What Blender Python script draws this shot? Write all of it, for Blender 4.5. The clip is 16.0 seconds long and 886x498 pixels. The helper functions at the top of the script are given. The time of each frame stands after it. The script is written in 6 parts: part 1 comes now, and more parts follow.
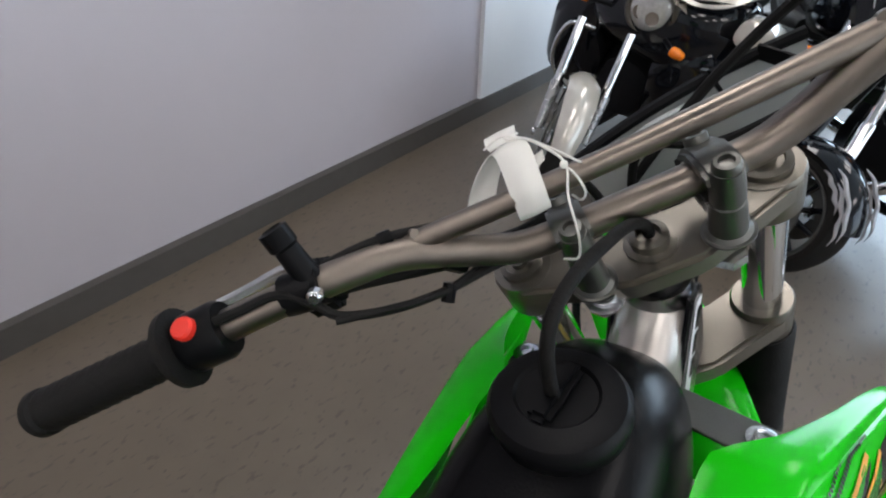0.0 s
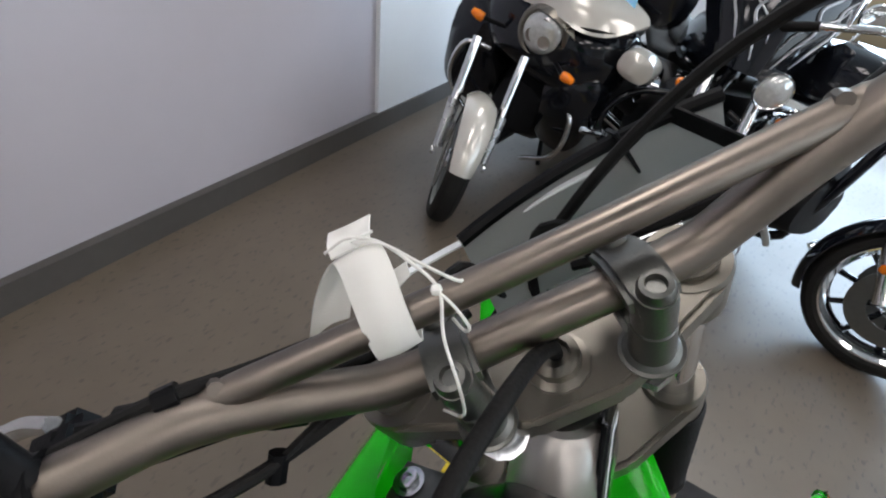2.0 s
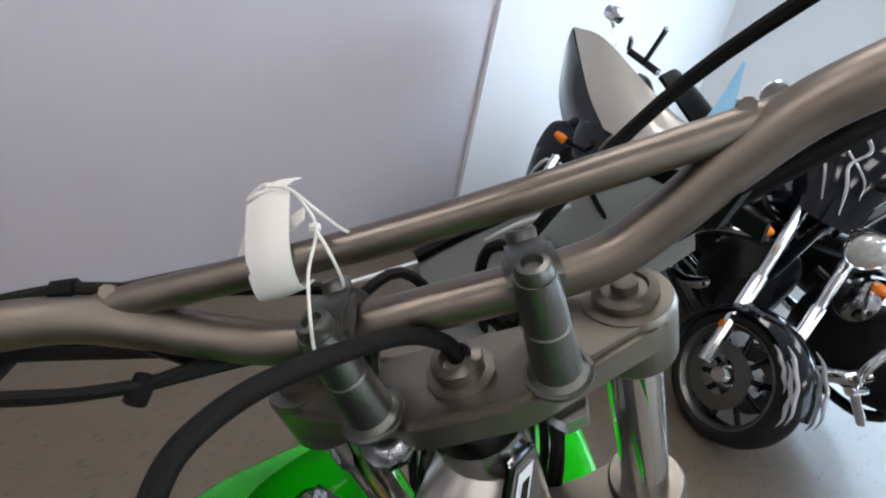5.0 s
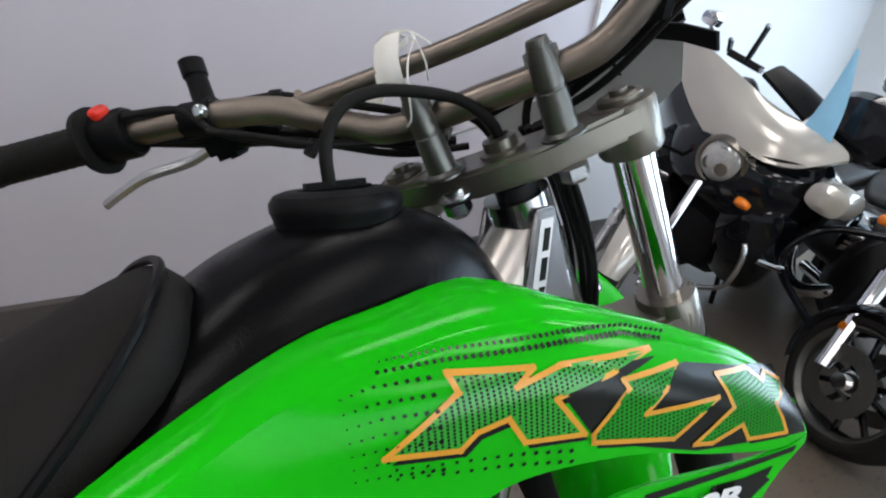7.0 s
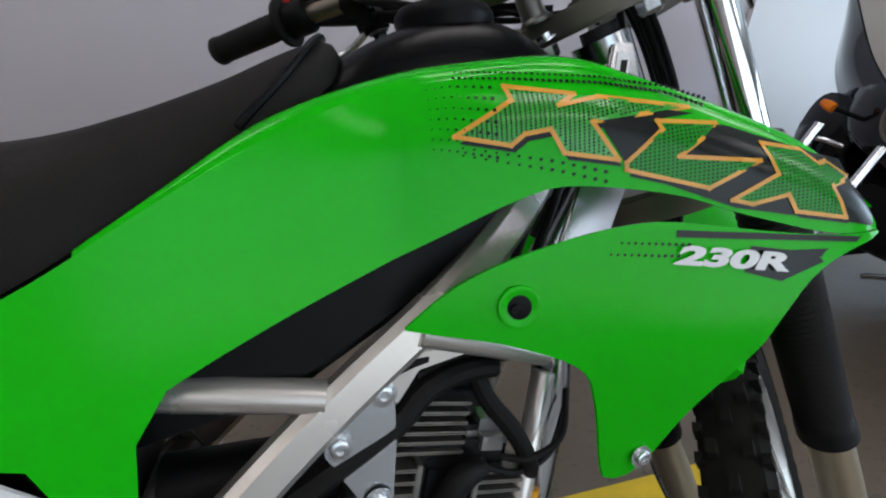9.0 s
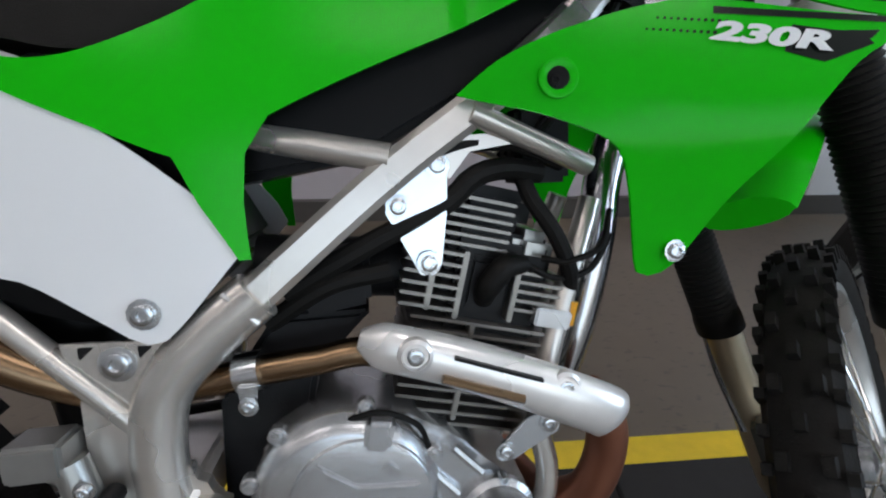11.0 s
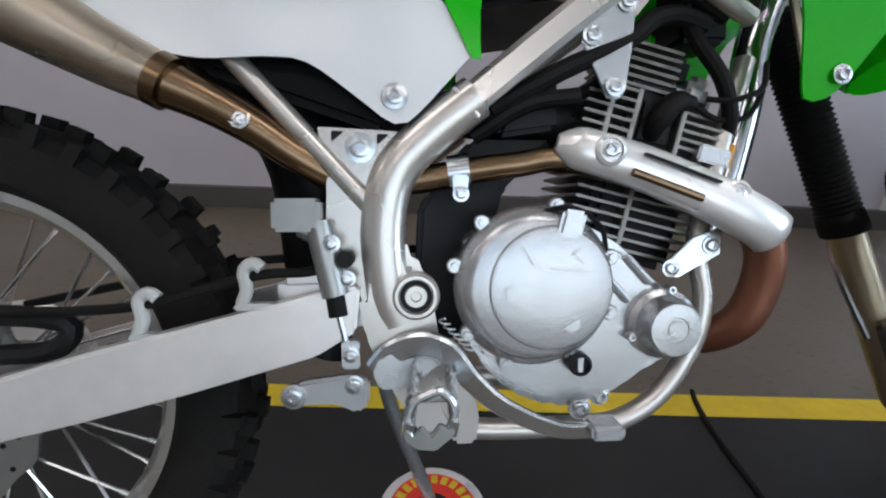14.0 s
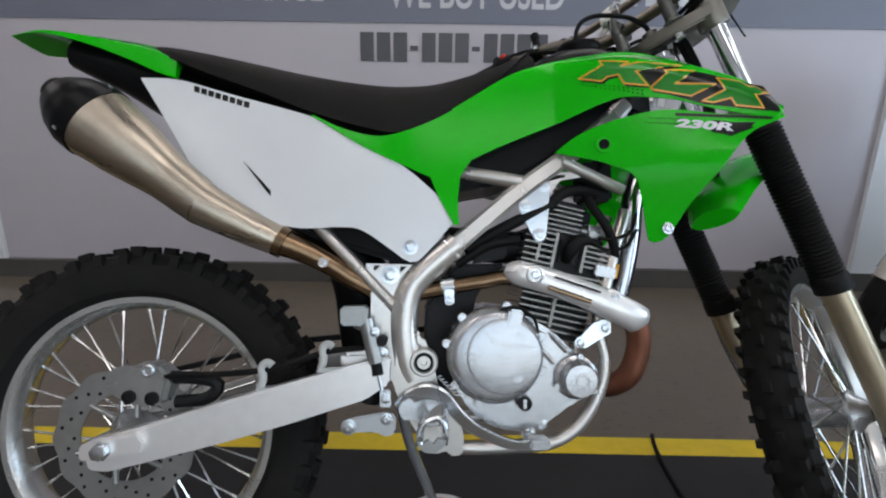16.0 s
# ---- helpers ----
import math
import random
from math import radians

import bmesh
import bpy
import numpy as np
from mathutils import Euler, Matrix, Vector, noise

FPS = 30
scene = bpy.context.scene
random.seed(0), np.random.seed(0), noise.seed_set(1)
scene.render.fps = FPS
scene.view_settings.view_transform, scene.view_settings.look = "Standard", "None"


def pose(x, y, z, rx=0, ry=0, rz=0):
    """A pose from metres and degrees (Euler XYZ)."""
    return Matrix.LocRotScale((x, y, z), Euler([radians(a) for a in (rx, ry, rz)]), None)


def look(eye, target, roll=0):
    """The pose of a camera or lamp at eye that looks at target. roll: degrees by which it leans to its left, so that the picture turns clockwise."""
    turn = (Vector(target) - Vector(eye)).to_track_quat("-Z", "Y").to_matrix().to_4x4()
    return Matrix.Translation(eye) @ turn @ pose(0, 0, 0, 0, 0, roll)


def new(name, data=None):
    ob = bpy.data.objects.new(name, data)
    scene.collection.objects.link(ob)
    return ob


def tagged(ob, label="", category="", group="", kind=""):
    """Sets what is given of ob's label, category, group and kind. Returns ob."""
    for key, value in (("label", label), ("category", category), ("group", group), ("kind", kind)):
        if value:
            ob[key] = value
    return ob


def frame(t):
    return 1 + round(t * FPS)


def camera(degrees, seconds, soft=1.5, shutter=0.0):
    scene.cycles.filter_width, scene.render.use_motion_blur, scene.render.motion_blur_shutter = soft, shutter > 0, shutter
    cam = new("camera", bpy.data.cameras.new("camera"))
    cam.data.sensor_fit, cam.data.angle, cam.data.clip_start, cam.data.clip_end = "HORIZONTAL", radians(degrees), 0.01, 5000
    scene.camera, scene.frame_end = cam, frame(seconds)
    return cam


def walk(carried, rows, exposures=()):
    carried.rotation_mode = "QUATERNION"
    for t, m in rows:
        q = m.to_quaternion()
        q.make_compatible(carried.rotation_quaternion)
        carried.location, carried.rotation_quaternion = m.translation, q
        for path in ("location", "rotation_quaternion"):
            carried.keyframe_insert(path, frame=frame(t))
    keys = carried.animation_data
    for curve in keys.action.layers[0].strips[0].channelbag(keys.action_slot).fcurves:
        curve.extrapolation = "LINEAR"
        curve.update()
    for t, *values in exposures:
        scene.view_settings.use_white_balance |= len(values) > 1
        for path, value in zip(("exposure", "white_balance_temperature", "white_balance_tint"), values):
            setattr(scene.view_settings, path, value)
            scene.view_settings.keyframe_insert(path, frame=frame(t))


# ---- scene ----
cam = camera(86.5, 16.0, 2.1)
PATH = [
    (0, (0.772, 0.059, 1.374), (1.915, 1.075, 0.084), 0.3),
    (0.5, (0.813, 0.08, 1.372), (2.029, 0.972, 0.057), 1.1),
    (1, (0.852, 0.103, 1.369), (2.13, 0.898, 0.053), 2.4),
    (1.5, (0.883, 0.109, 1.366), (2.222, 0.839, 0.072), 4.2),
    (2, (0.898, 0.113, 1.36), (2.292, 0.83, 0.118), 7.9),
    (2.5, (0.918, 0.108, 1.353), (2.345, 0.847, 0.162), 11.0),
    (3, (0.929, 0.094, 1.352), (2.372, 0.875, 0.21), 13.8),
    (3.2, (0.936, 0.085, 1.354), (2.391, 0.886, 0.24), 14.4),
    (5.3, (0.92, -0.009, 1.291), (2.262, 1.193, 0.422), 11.1),
    (5.5, (0.906, -0.025, 1.274), (2.232, 1.201, 0.415), 10.5),
    (6, (0.88, -0.075, 1.253), (2.164, 1.204, 0.406), 10.2),
    (6.5, (0.855, -0.135, 1.237), (2.049, 1.246, 0.42), 8.7),
    (7, (0.83, -0.185, 1.215), (1.891, 1.303, 0.402), 7.1),
    (7.5, (0.815, -0.241, 1.196), (1.742, 1.331, 0.378), 6.6),
    (8, (0.817, -0.295, 1.167), (1.642, 1.321, 0.326), 6.3),
    (8.5, (0.81, -0.32, 1.141), (1.505, 1.357, 0.301), 4.1),
    (8.7, (0.81, -0.332, 1.119), (1.451, 1.371, 0.29), 3.5),
    (9, (0.81, -0.353, 1.095), (1.361, 1.373, 0.248), 3.0),
    (9.2, (0.812, -0.357, 1.084), (1.336, 1.372, 0.226), 2.3),
    (11.3, (0.818, -0.509, 0.927), (1.0, 1.292, 0.076), 1.7),
    (11.5, (0.813, -0.518, 0.915), (1.002, 1.271, 0.042), 2.1),
    (12, (0.793, -0.555, 0.871), (0.985, 1.236, 0.001), 1.8),
    (12.5, (0.779, -0.577, 0.816), (0.958, 1.226, -0.032), 1.4),
    (13, (0.739, -0.587, 0.786), (0.897, 1.231, -0.032), 2.1),
    (13.5, (0.707, -0.614, 0.752), (0.813, 1.236, 0.0), 2.4),
    (14, (0.652, -0.641, 0.753), (0.704, 1.229, 0.046), 2.5),
    (14.5, (0.618, -0.676, 0.772), (0.613, 1.221, 0.139), 2.0),
    (15, (0.619, -0.745, 0.823), (0.601, 1.174, 0.26), 1.6),
    (15.5, (0.643, -0.841, 0.886), (0.626, 1.091, 0.37), 1.2),
    (16, (0.674, -0.96, 0.926), (0.662, 0.982, 0.45), 0.9),
]
EXPOSURES = [(0, -0.30), (6.5, -0.36), (9, -0.85), (13.5, -0.80), (16, -0.88)]
walk(cam, [(t, look(eye, target, roll)) for t, eye, target, roll in PATH], EXPOSURES)

# ---- light ----
world = bpy.data.worlds.new("world")
scene.world = world
world.use_nodes = True
wn = world.node_tree.nodes
sky = wn.new("ShaderNodeTexSky")
sky.sky_type, sky.sun_disc, sky.sun_elevation, sky.sun_rotation = "NISHITA", False, radians(40), radians(150)
wn["Background"].inputs["Strength"].default_value = 0.12
world.node_tree.links.new(sky.outputs[0], wn["Background"].inputs[0])


def area_lamp(name, m, sx, sy, power, colour):
    d = bpy.data.lights.new(name, "AREA")
    d.shape, d.size, d.size_y, d.energy, d.color = "RECTANGLE", sx, sy, power, colour
    ob = new(name, d)
    ob.matrix_world = m
    return ob


# daylight from the shop windows behind and beside the camera
area_lamp("window_daylight", look((2.4, -4.9, 1.6), (1.2, 0, 0.5)), 5.0, 2.0, 110, (0.70, 0.85, 1.0))
area_lamp("window_daylight_side", look((6.8, -1.6, 1.6), (2, 0, 0.6)), 3.4, 2.0, 285, (0.62, 0.80, 1.0))


# ---- materials ----
def mat(name, colour, rough=0.5, metal=0.0, vary=0.08, scale=30.0, bump=0.0, bscale=200.0, coat=0.0, rvary=0.1, stretch=None, spec=0.5):
    """Principled surface whose colour and gloss vary at two scales, with fine relief."""
    m = bpy.data.materials.new(name)
    m.use_nodes = True
    nt = m.node_tree
    n, l = nt.nodes, nt.links
    p = n["Principled BSDF"]
    p.inputs["Metallic"].default_value = metal
    p.inputs["Coat Weight"].default_value = coat
    p.inputs["Specular IOR Level"].default_value = spec
    p.inputs["Coat Roughness"].default_value = 0.05
    tc = n.new("ShaderNodeTexCoord")
    src = tc.outputs["Object"]
    if stretch:
        mp = n.new("ShaderNodeMapping")
        mp.inputs["Scale"].default_value = stretch
        l.new(src, mp.inputs[0])
        src = mp.outputs[0]
    a = n.new("ShaderNodeTexNoise")
    a.inputs["Scale"].default_value, a.inputs["Detail"].default_value = scale, 6
    b = n.new("ShaderNodeTexNoise")
    b.inputs["Scale"].default_value, b.inputs["Detail"].default_value = scale * 0.13, 3
    for t in (a, b):
        l.new(src, t.inputs["Vector"])
    mx = n.new("ShaderNodeMath")
    mx.operation = "ADD"
    l.new(a.outputs[0], mx.inputs[0])
    l.new(b.outputs[0], mx.inputs[1])
    r = n.new("ShaderNodeMapRange")
    r.inputs[1].default_value, r.inputs[2].default_value = 0.6, 1.4
    r.inputs[3].default_value, r.inputs[4].default_value = 1 - vary, 1 + vary
    l.new(mx.outputs[0], r.inputs[0])
    v = n.new("ShaderNodeVectorMath")
    v.operation = "SCALE"
    v.inputs[0].default_value = colour
    l.new(r.outputs[0], v.inputs["Scale"])
    l.new(v.outputs[0], p.inputs["Base Color"])
    g = n.new("ShaderNodeMapRange")
    g.inputs[1].default_value, g.inputs[2].default_value = 0.3, 0.7
    g.inputs[3].default_value, g.inputs[4].default_value = max(0.02, rough * (1 - rvary * 2)), min(1, rough * (1 + rvary * 2))
    l.new(b.outputs[0], g.inputs[0])
    l.new(g.outputs[0], p.inputs["Roughness"])
    if bump:
        f = n.new("ShaderNodeTexNoise")
        f.inputs["Scale"].default_value, f.inputs["Detail"].default_value = bscale, 4
        l.new(src, f.inputs["Vector"])
        k = n.new("ShaderNodeBump")
        k.inputs["Strength"].default_value, k.inputs["Distance"].default_value = bump, 0.002
        l.new(f.outputs[0], k.inputs["Height"])
        l.new(k.outputs[0], p.inputs["Normal"])
    return m


GREEN = mat("green_plastic", (0.007, 0.48, 0.004), 0.15, 0, 0.05, 12, 0.02, 500, 0.0, 0.1, None, 0.16)
WHITE = mat("white_plastic", (0.80, 0.81, 0.82), 0.30, 0, 0.03, 10, 0.03, 500, 0.2)
SEAT = mat("seat_vinyl", (0.010, 0.0088, 0.0078), 0.60, 0, 0.15, 60, 0.35, 900, 0, 0.1, None, 0.16)
BLACKP = mat("black_plastic", (0.0045, 0.0045, 0.005), 0.34, 0, 0.15, 40, 0.12, 700, 0, 0.1, None, 0.10)
TANKM = mat("black_tank_plastic", (0.0035, 0.0034, 0.0038), 0.24, 0, 0.2, 20, 0.12, 600, 0, 0.1, None, 0.09)
RUBBER = mat("rubber", (0.008, 0.0075, 0.007), 0.58, 0, 0.25, 35, 0.3, 400, 0, 0.1, None, 0.16)
TYREM = mat("tyre_rubber", (0.012, 0.011, 0.010), 0.75, 0, 0.3, 25, 0.4, 300, 0, 0.1, None, 0.2)
STEELBAR = mat("titanium_finish_bar", (0.225, 0.193, 0.163), 0.37, 1.0, 0.12, 60, 0.06, 900, 0, 0.2, (1, 1, 1))
ALU = mat("satin_aluminium", (0.86, 0.84, 0.82), 0.30, 0.55, 0.06, 40, 0.06, 800)
CAST = mat("cast_alloy", (0.55, 0.555, 0.565), 0.25, 0.78, 0.06, 50, 0.12, 700)
CLAMP = mat("clamp_alloy", (0.155, 0.155, 0.143), 0.36, 0.9, 0.10, 50, 0.15, 600)
ALUC = mat("satin_clamp_silver", (0.215, 0.198, 0.168), 0.33, 0.85, 0.08, 40, 0.10, 700)
FRAMEM = mat("silver_frame_paint", (0.64, 0.605, 0.565), 0.29, 0.75, 0.05, 40, 0.05, 900, 0.2)
CHROME = mat("chrome", (0.80, 0.80, 0.80), 0.08, 1.0, 0.03, 20)
ZINC = mat("zinc_plate", (0.62, 0.64, 0.66), 0.24, 1.0, 0.08, 40, 0.03, 300)
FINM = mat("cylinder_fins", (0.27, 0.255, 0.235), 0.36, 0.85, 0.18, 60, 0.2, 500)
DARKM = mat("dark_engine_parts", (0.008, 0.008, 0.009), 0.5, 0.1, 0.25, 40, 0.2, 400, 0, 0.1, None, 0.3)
COPPER = mat("heated_exhaust_steel", (0.23, 0.150, 0.088), 0.24, 1.0, 0.35, 16, 0.05, 500, 0, 0.2)
RUSTC = mat("brown_exhaust_header", (0.22, 0.085, 0.05), 0.42, 0.7, 0.25, 22, 0.1, 400)
MUFF = mat("brushed_muffler_steel", (0.52, 0.45, 0.36), 0.36, 1.0, 0.12, 30, 0.08, 300, 0, 0.2, (1, 8, 1))
LEGM = mat("tan_fork_leg", (0.48, 0.40, 0.28), 0.40, 0.8, 0.06, 40, 0.05, 600)
GOLDP = mat("orange_decal", (0.72, 0.33, 0.015), 0.3, 0, 0.05, 30, 0, 0, 0.3)
BLKDEC = mat("black_decal", (0.006, 0.008, 0.006), 0.22, 0, 0.1, 30, 0, 0, 0.0, 0.1, None, 0.25)
DGREEN = mat("dark_green_decal", (0.008, 0.27, 0.010), 0.22, 0, 0.1, 30, 0, 0, 0.0, 0.1, None, 0.25)
WHITEDEC = mat("white_decal", (0.78, 0.80, 0.80), 0.3, 0, 0.03, 30)
RED = mat("red_button", (0.75, 0.03, 0.015), 0.4, 0, 0.05, 30)
PAPER = mat("paper_tag", (0.80, 0.79, 0.74), 0.75, 0, 0.04, 40, 0.05, 300)
YELLOW = mat("yellow_paint", (0.70, 0.50, 0.015), 0.55, 0, 0.12, 30, 0.1, 200)
MATM = mat("black_floor_paint", (0.014, 0.013, 0.013), 0.5, 0, 0.3, 12, 0.1, 120, 0, 0.1, None, 0.3)
BASEM = mat("grey_baseboard", (0.075, 0.068, 0.062), 0.5, 0, 0.1, 20)
WALLM = mat("painted_wall", (0.49, 0.458, 0.492), 0.55, 0, 0.025, 6, 0.05, 250)
WALLB = mat("blue_grey_band", (0.17, 0.18, 0.23), 0.55, 0, 0.03, 6, 0.05, 250)
WALLW = mat("white_wall", (0.72, 0.73, 0.74), 0.6, 0, 0.02, 6, 0.06, 250)
TEXTM = mat("grey_sign_lettering", (0.085, 0.085, 0.095), 0.5, 0, 0.04, 30)
TEXTW = mat("pale_sign_lettering", (0.55, 0.55, 0.58), 0.5, 0, 0.04, 30)
CEILM = mat("ceiling_tile", (0.70, 0.70, 0.68), 0.8, 0, 0.04, 20, 0.1, 200)
BIKEBLK = mat("gloss_black_paint", (0.006, 0.007, 0.010), 0.10, 0, 0.1, 10, 0, 0, 0.35, 0.1, None, 0.3)
SILVERP = mat("pearl_silver_paint", (0.56, 0.53, 0.47), 0.20, 0.25, 0.04, 12, 0, 0, 0.7)
ORANGE = mat("amber_lens", (0.90, 0.22, 0.01), 0.18, 0, 0.05, 60)
FLAME = mat("silver_flame_paint", (0.45, 0.45, 0.47), 0.2, 0.3, 0.1, 20, 0, 0, 0.6)
LEATHER = mat("black_leather", (0.018, 0.017, 0.016), 0.5, 0, 0.2, 50, 0.3, 500)
GREYPL = mat("grey_number_plate", (0.34, 0.35, 0.33), 0.45, 0, 0.04, 20, 0.05, 300)
ALLOYG = mat("grey_cast_alloy", (0.38, 0.38, 0.365), 0.34, 0.8, 0.10, 50, 0.12, 600)
POLISH = mat("polished_frame_steel", (0.50, 0.50, 0.51), 0.17, 1.0, 0.06, 30, 0.02, 400)
CLIPM = mat("pale_grey_plastic", (0.52, 0.53, 0.51), 0.40, 0, 0.05, 30, 0.05, 300)
RIMM = mat("anodised_rim", (0.60, 0.59, 0.57), 0.27, 0.85, 0.05, 40, 0.05, 600)
SPOKEM = mat("spoke_steel", (0.72, 0.72, 0.70), 0.2, 1.0, 0.05, 40)


def glow(name, colour, strength):
    m = bpy.data.materials.new(name)
    m.use_nodes = True
    p = m.node_tree.nodes["Principled BSDF"]
    p.inputs["Base Color"].default_value = (0.9, 0.9, 0.9, 1)
    p.inputs["Emission Color"].default_value = (*colour, 1)
    p.inputs["Emission Strength"].default_value = strength
    return m


TUBE_LIGHT = glow("fluorescent_diffuser", (1.0, 0.938, 0.928), 9.6)
LAMPG = mat("pale_lamp_lens", (0.62, 0.62, 0.60), 0.12, 0.5, 0.25, 60, 0.1, 60, 0.5)
SCREEN = mat("blue_tinted_screen", (0.35, 0.70, 0.95), 0.12, 0, 0.05, 20, 0, 0, 0.6)

# vinyl floor: beige tile with small dark flecks
FLOORM = mat("speckled_vinyl_floor", (0.122, 0.098, 0.073), 0.36, 0, 0.10, 9, 0.08, 90)
nt = FLOORM.node_tree
fp = nt.nodes["Principled BSDF"]
vo = nt.nodes.new("ShaderNodeTexVoronoi")
vo.inputs["Scale"].default_value = 42
tcn = nt.nodes.new("ShaderNodeTexCoord")
mpn = nt.nodes.new("ShaderNodeMapping")
mpn.inputs["Scale"].default_value = (0.45, 1.0, 1.0)
mpn.inputs["Rotation"].default_value = (0, 0, 0.6)
ns = nt.nodes.new("ShaderNodeTexNoise")
ns.inputs["Scale"].default_value = 55
mr = nt.nodes.new("ShaderNodeMapRange")
mr.inputs[1].default_value, mr.inputs[2].default_value, mr.inputs[3].default_value, mr.inputs[4].default_value = 0.60, 0.68, 0.0, 0.75
mixn = nt.nodes.new("ShaderNodeMix")
mixn.data_type = "RGBA"
mixn.inputs["B"].default_value = (0.07, 0.06, 0.048, 1)
old = fp.inputs["Base Color"].links[0].from_socket
nt.links.new(tcn.outputs["Object"], mpn.inputs[0])
nt.links.new(mpn.outputs[0], ns.inputs["Vector"])
nt.links.new(ns.outputs[0], mr.inputs[0])
nt.links.new(mr.outputs[0], mixn.inputs["Factor"])
nt.links.new(old, mixn.inputs["A"])
nt.links.new(mixn.outputs["Result"], fp.inputs["Base Color"])


# ---- mesh helpers ----
def part(name, bm, material, parent=None, label="", m=None, smooth=35):
    bmesh.ops.recalc_face_normals(bm, faces=bm.faces)
    me = bpy.data.meshes.new(name)
    bm.to_mesh(me)
    bm.free()
    if material:
        me.materials.append(material)
    for f in me.polygons:
        f.use_smooth = True
    if smooth:
        me.set_sharp_from_angle(angle=radians(smooth))
    ob = new(name, me)
    if parent:
        ob.parent = parent
    if m is not None:
        ob.matrix_local = m
    if label:
        ob["label"] = label
    return ob


def thing(name, label, category, m=None, group="", kind=""):
    ob = new(name)
    ob.empty_display_size = 0.1
    if m is not None:
        ob.matrix_world = m
    return tagged(ob, label, category, group, kind)


def V(*a):
    return Vector(a)


def spline(pts, n):
    """n + 1 points of a Catmull-Rom curve, evenly spaced along it."""
    p = [Vector(q) for q in pts]
    p = [2 * p[0] - p[1]] + p + [2 * p[-1] - p[-2]]
    out = []
    for i in range(1, len(p) - 2):
        for k in range(12):
            t = k / 12
            a, b, c, d = p[i - 1], p[i], p[i + 1], p[i + 2]
            out.append(0.5 * ((2 * b) + (c - a) * t + (2 * a - 5 * b + 4 * c - d) * t * t + (3 * b - a - 3 * c + d) * t ** 3))
    out.append(p[-2])
    acc = [0.0]
    for a, b in zip(out, out[1:]):
        acc.append(acc[-1] + (b - a).length)
    res, j = [], 0
    for k in range(n + 1):
        s = acc[-1] * k / n
        while j < len(acc) - 2 and acc[j + 1] < s:
            j += 1
        d = acc[j + 1] - acc[j]
        res.append(out[j].lerp(out[j + 1], (s - acc[j]) / d if d > 0 else 0))
    return res


def skin(bm, rings, closed=True, caps=True):
    vs = [[bm.verts.new(p) for p in r] for r in rings]
    k = len(vs[0])
    for a, b in zip(vs, vs[1:]):
        for i in range(k if closed else k - 1):
            j = (i + 1) % k
            bm.faces.new((a[i], a[j], b[j], b[i]))
    if caps and closed:
        bm.faces.new(vs[0][::-1])
        bm.faces.new(vs[-1])
    return bm


def sweep(bm, pts, section, scales=None, up=(0, 1, 0)):
    """Carries a flat section (list of (a, b)) along pts."""
    pts = [Vector(p) for p in pts]
    rings = []
    q = Vector(up)
    for i, p in enumerate(pts):
        d = (pts[min(i + 1, len(pts) - 1)] - pts[max(i - 1, 0)]).normalized()
        s = d.cross(q)
        if s.length < 0.05:
            s = d.cross(Vector((0.3, 0.2, 1)))
        s.normalize()
        q = s.cross(d).normalized()
        k = scales[i] if scales else 1
        rings.append([p + s * (a * k) + q * (b * k) for a, b in section])
    return skin(bm, rings)


def ring(r, n=14):
    return [(r * math.cos(2 * math.pi * i / n), r * math.sin(2 * math.pi * i / n)) for i in range(n)]


def rect(w, h, c=0.2):
    """A rectangle w by h with cut corners."""
    k = c * min(w, h)
    return [(w / 2, h / 2 - k), (w / 2 - k, h / 2), (-w / 2 + k, h / 2), (-w / 2, h / 2 - k), (-w / 2, -h / 2 + k), (-w / 2 + k, -h / 2), (w / 2 - k, -h / 2), (w / 2, -h / 2 + k)]


def tube(pts, r, n=24, seg=14, bm=None):
    """A bent tube through pts; r is a number or one radius for each of the points."""
    bm = bm or bmesh.new()
    q = spline(pts, n)
    if isinstance(r, (list, tuple)):
        f = [r[0]] + list(r)
        sc = []
        for i in range(n + 1):
            t = i / n * (len(r) - 1)
            j = min(int(t), len(r) - 2)
            sc.append(r[j] + (r[j + 1] - r[j]) * (t - j))
        return sweep(bm, q, ring(1, seg), sc)
    return sweep(bm, q, ring(r, seg))


def rod(p0, p1, r, seg=12, bm=None):
    bm = bm or bmesh.new()
    return sweep(bm, [p0, p1], ring(r, seg))


def lathe(profile, origin, axis, seg=32, bm=None, caps=True):
    """Turns (radius, height) pairs about an axis through origin."""
    bm = bm or bmesh.new()
    o, a = Vector(origin), Vector(axis).normalized()
    s = a.orthogonal().normalized()
    q = a.cross(s)
    rings = []
    for r, h in profile:
        r = max(r, 1e-5)
        rings.append([o + a * h + (s * math.cos(2 * math.pi * i / seg) + q * math.sin(2 * math.pi * i / seg)) * r for i in range(seg)])
    return skin(bm, rings, True, caps)


def plate(outline, y0, y1, bevel=0.002, bm=None):
    """A flat plate: an outline of (x, z) pairs with depth from y0 to y1."""
    out = bmesh.new()
    a = [out.verts.new((x, y0, z)) for x, z in outline]
    f = out.faces.new(a)
    r = bmesh.ops.extrude_face_region(out, geom=[f])
    bmesh.ops.translate(out, vec=(0, y1 - y0, 0), verts=[v for v in r["geom"] if isinstance(v, bmesh.types.BMVert)])
    if bevel:
        bmesh.ops.bevel(out, geom=out.edges[:], offset=bevel, segments=2, affect="EDGES", clamp_overlap=True)
    if bm:
        me = bpy.data.meshes.new("t")
        out.to_mesh(me)
        out.free()
        bm.from_mesh(me)
        bpy.data.meshes.remove(me)
        return bm
    return out


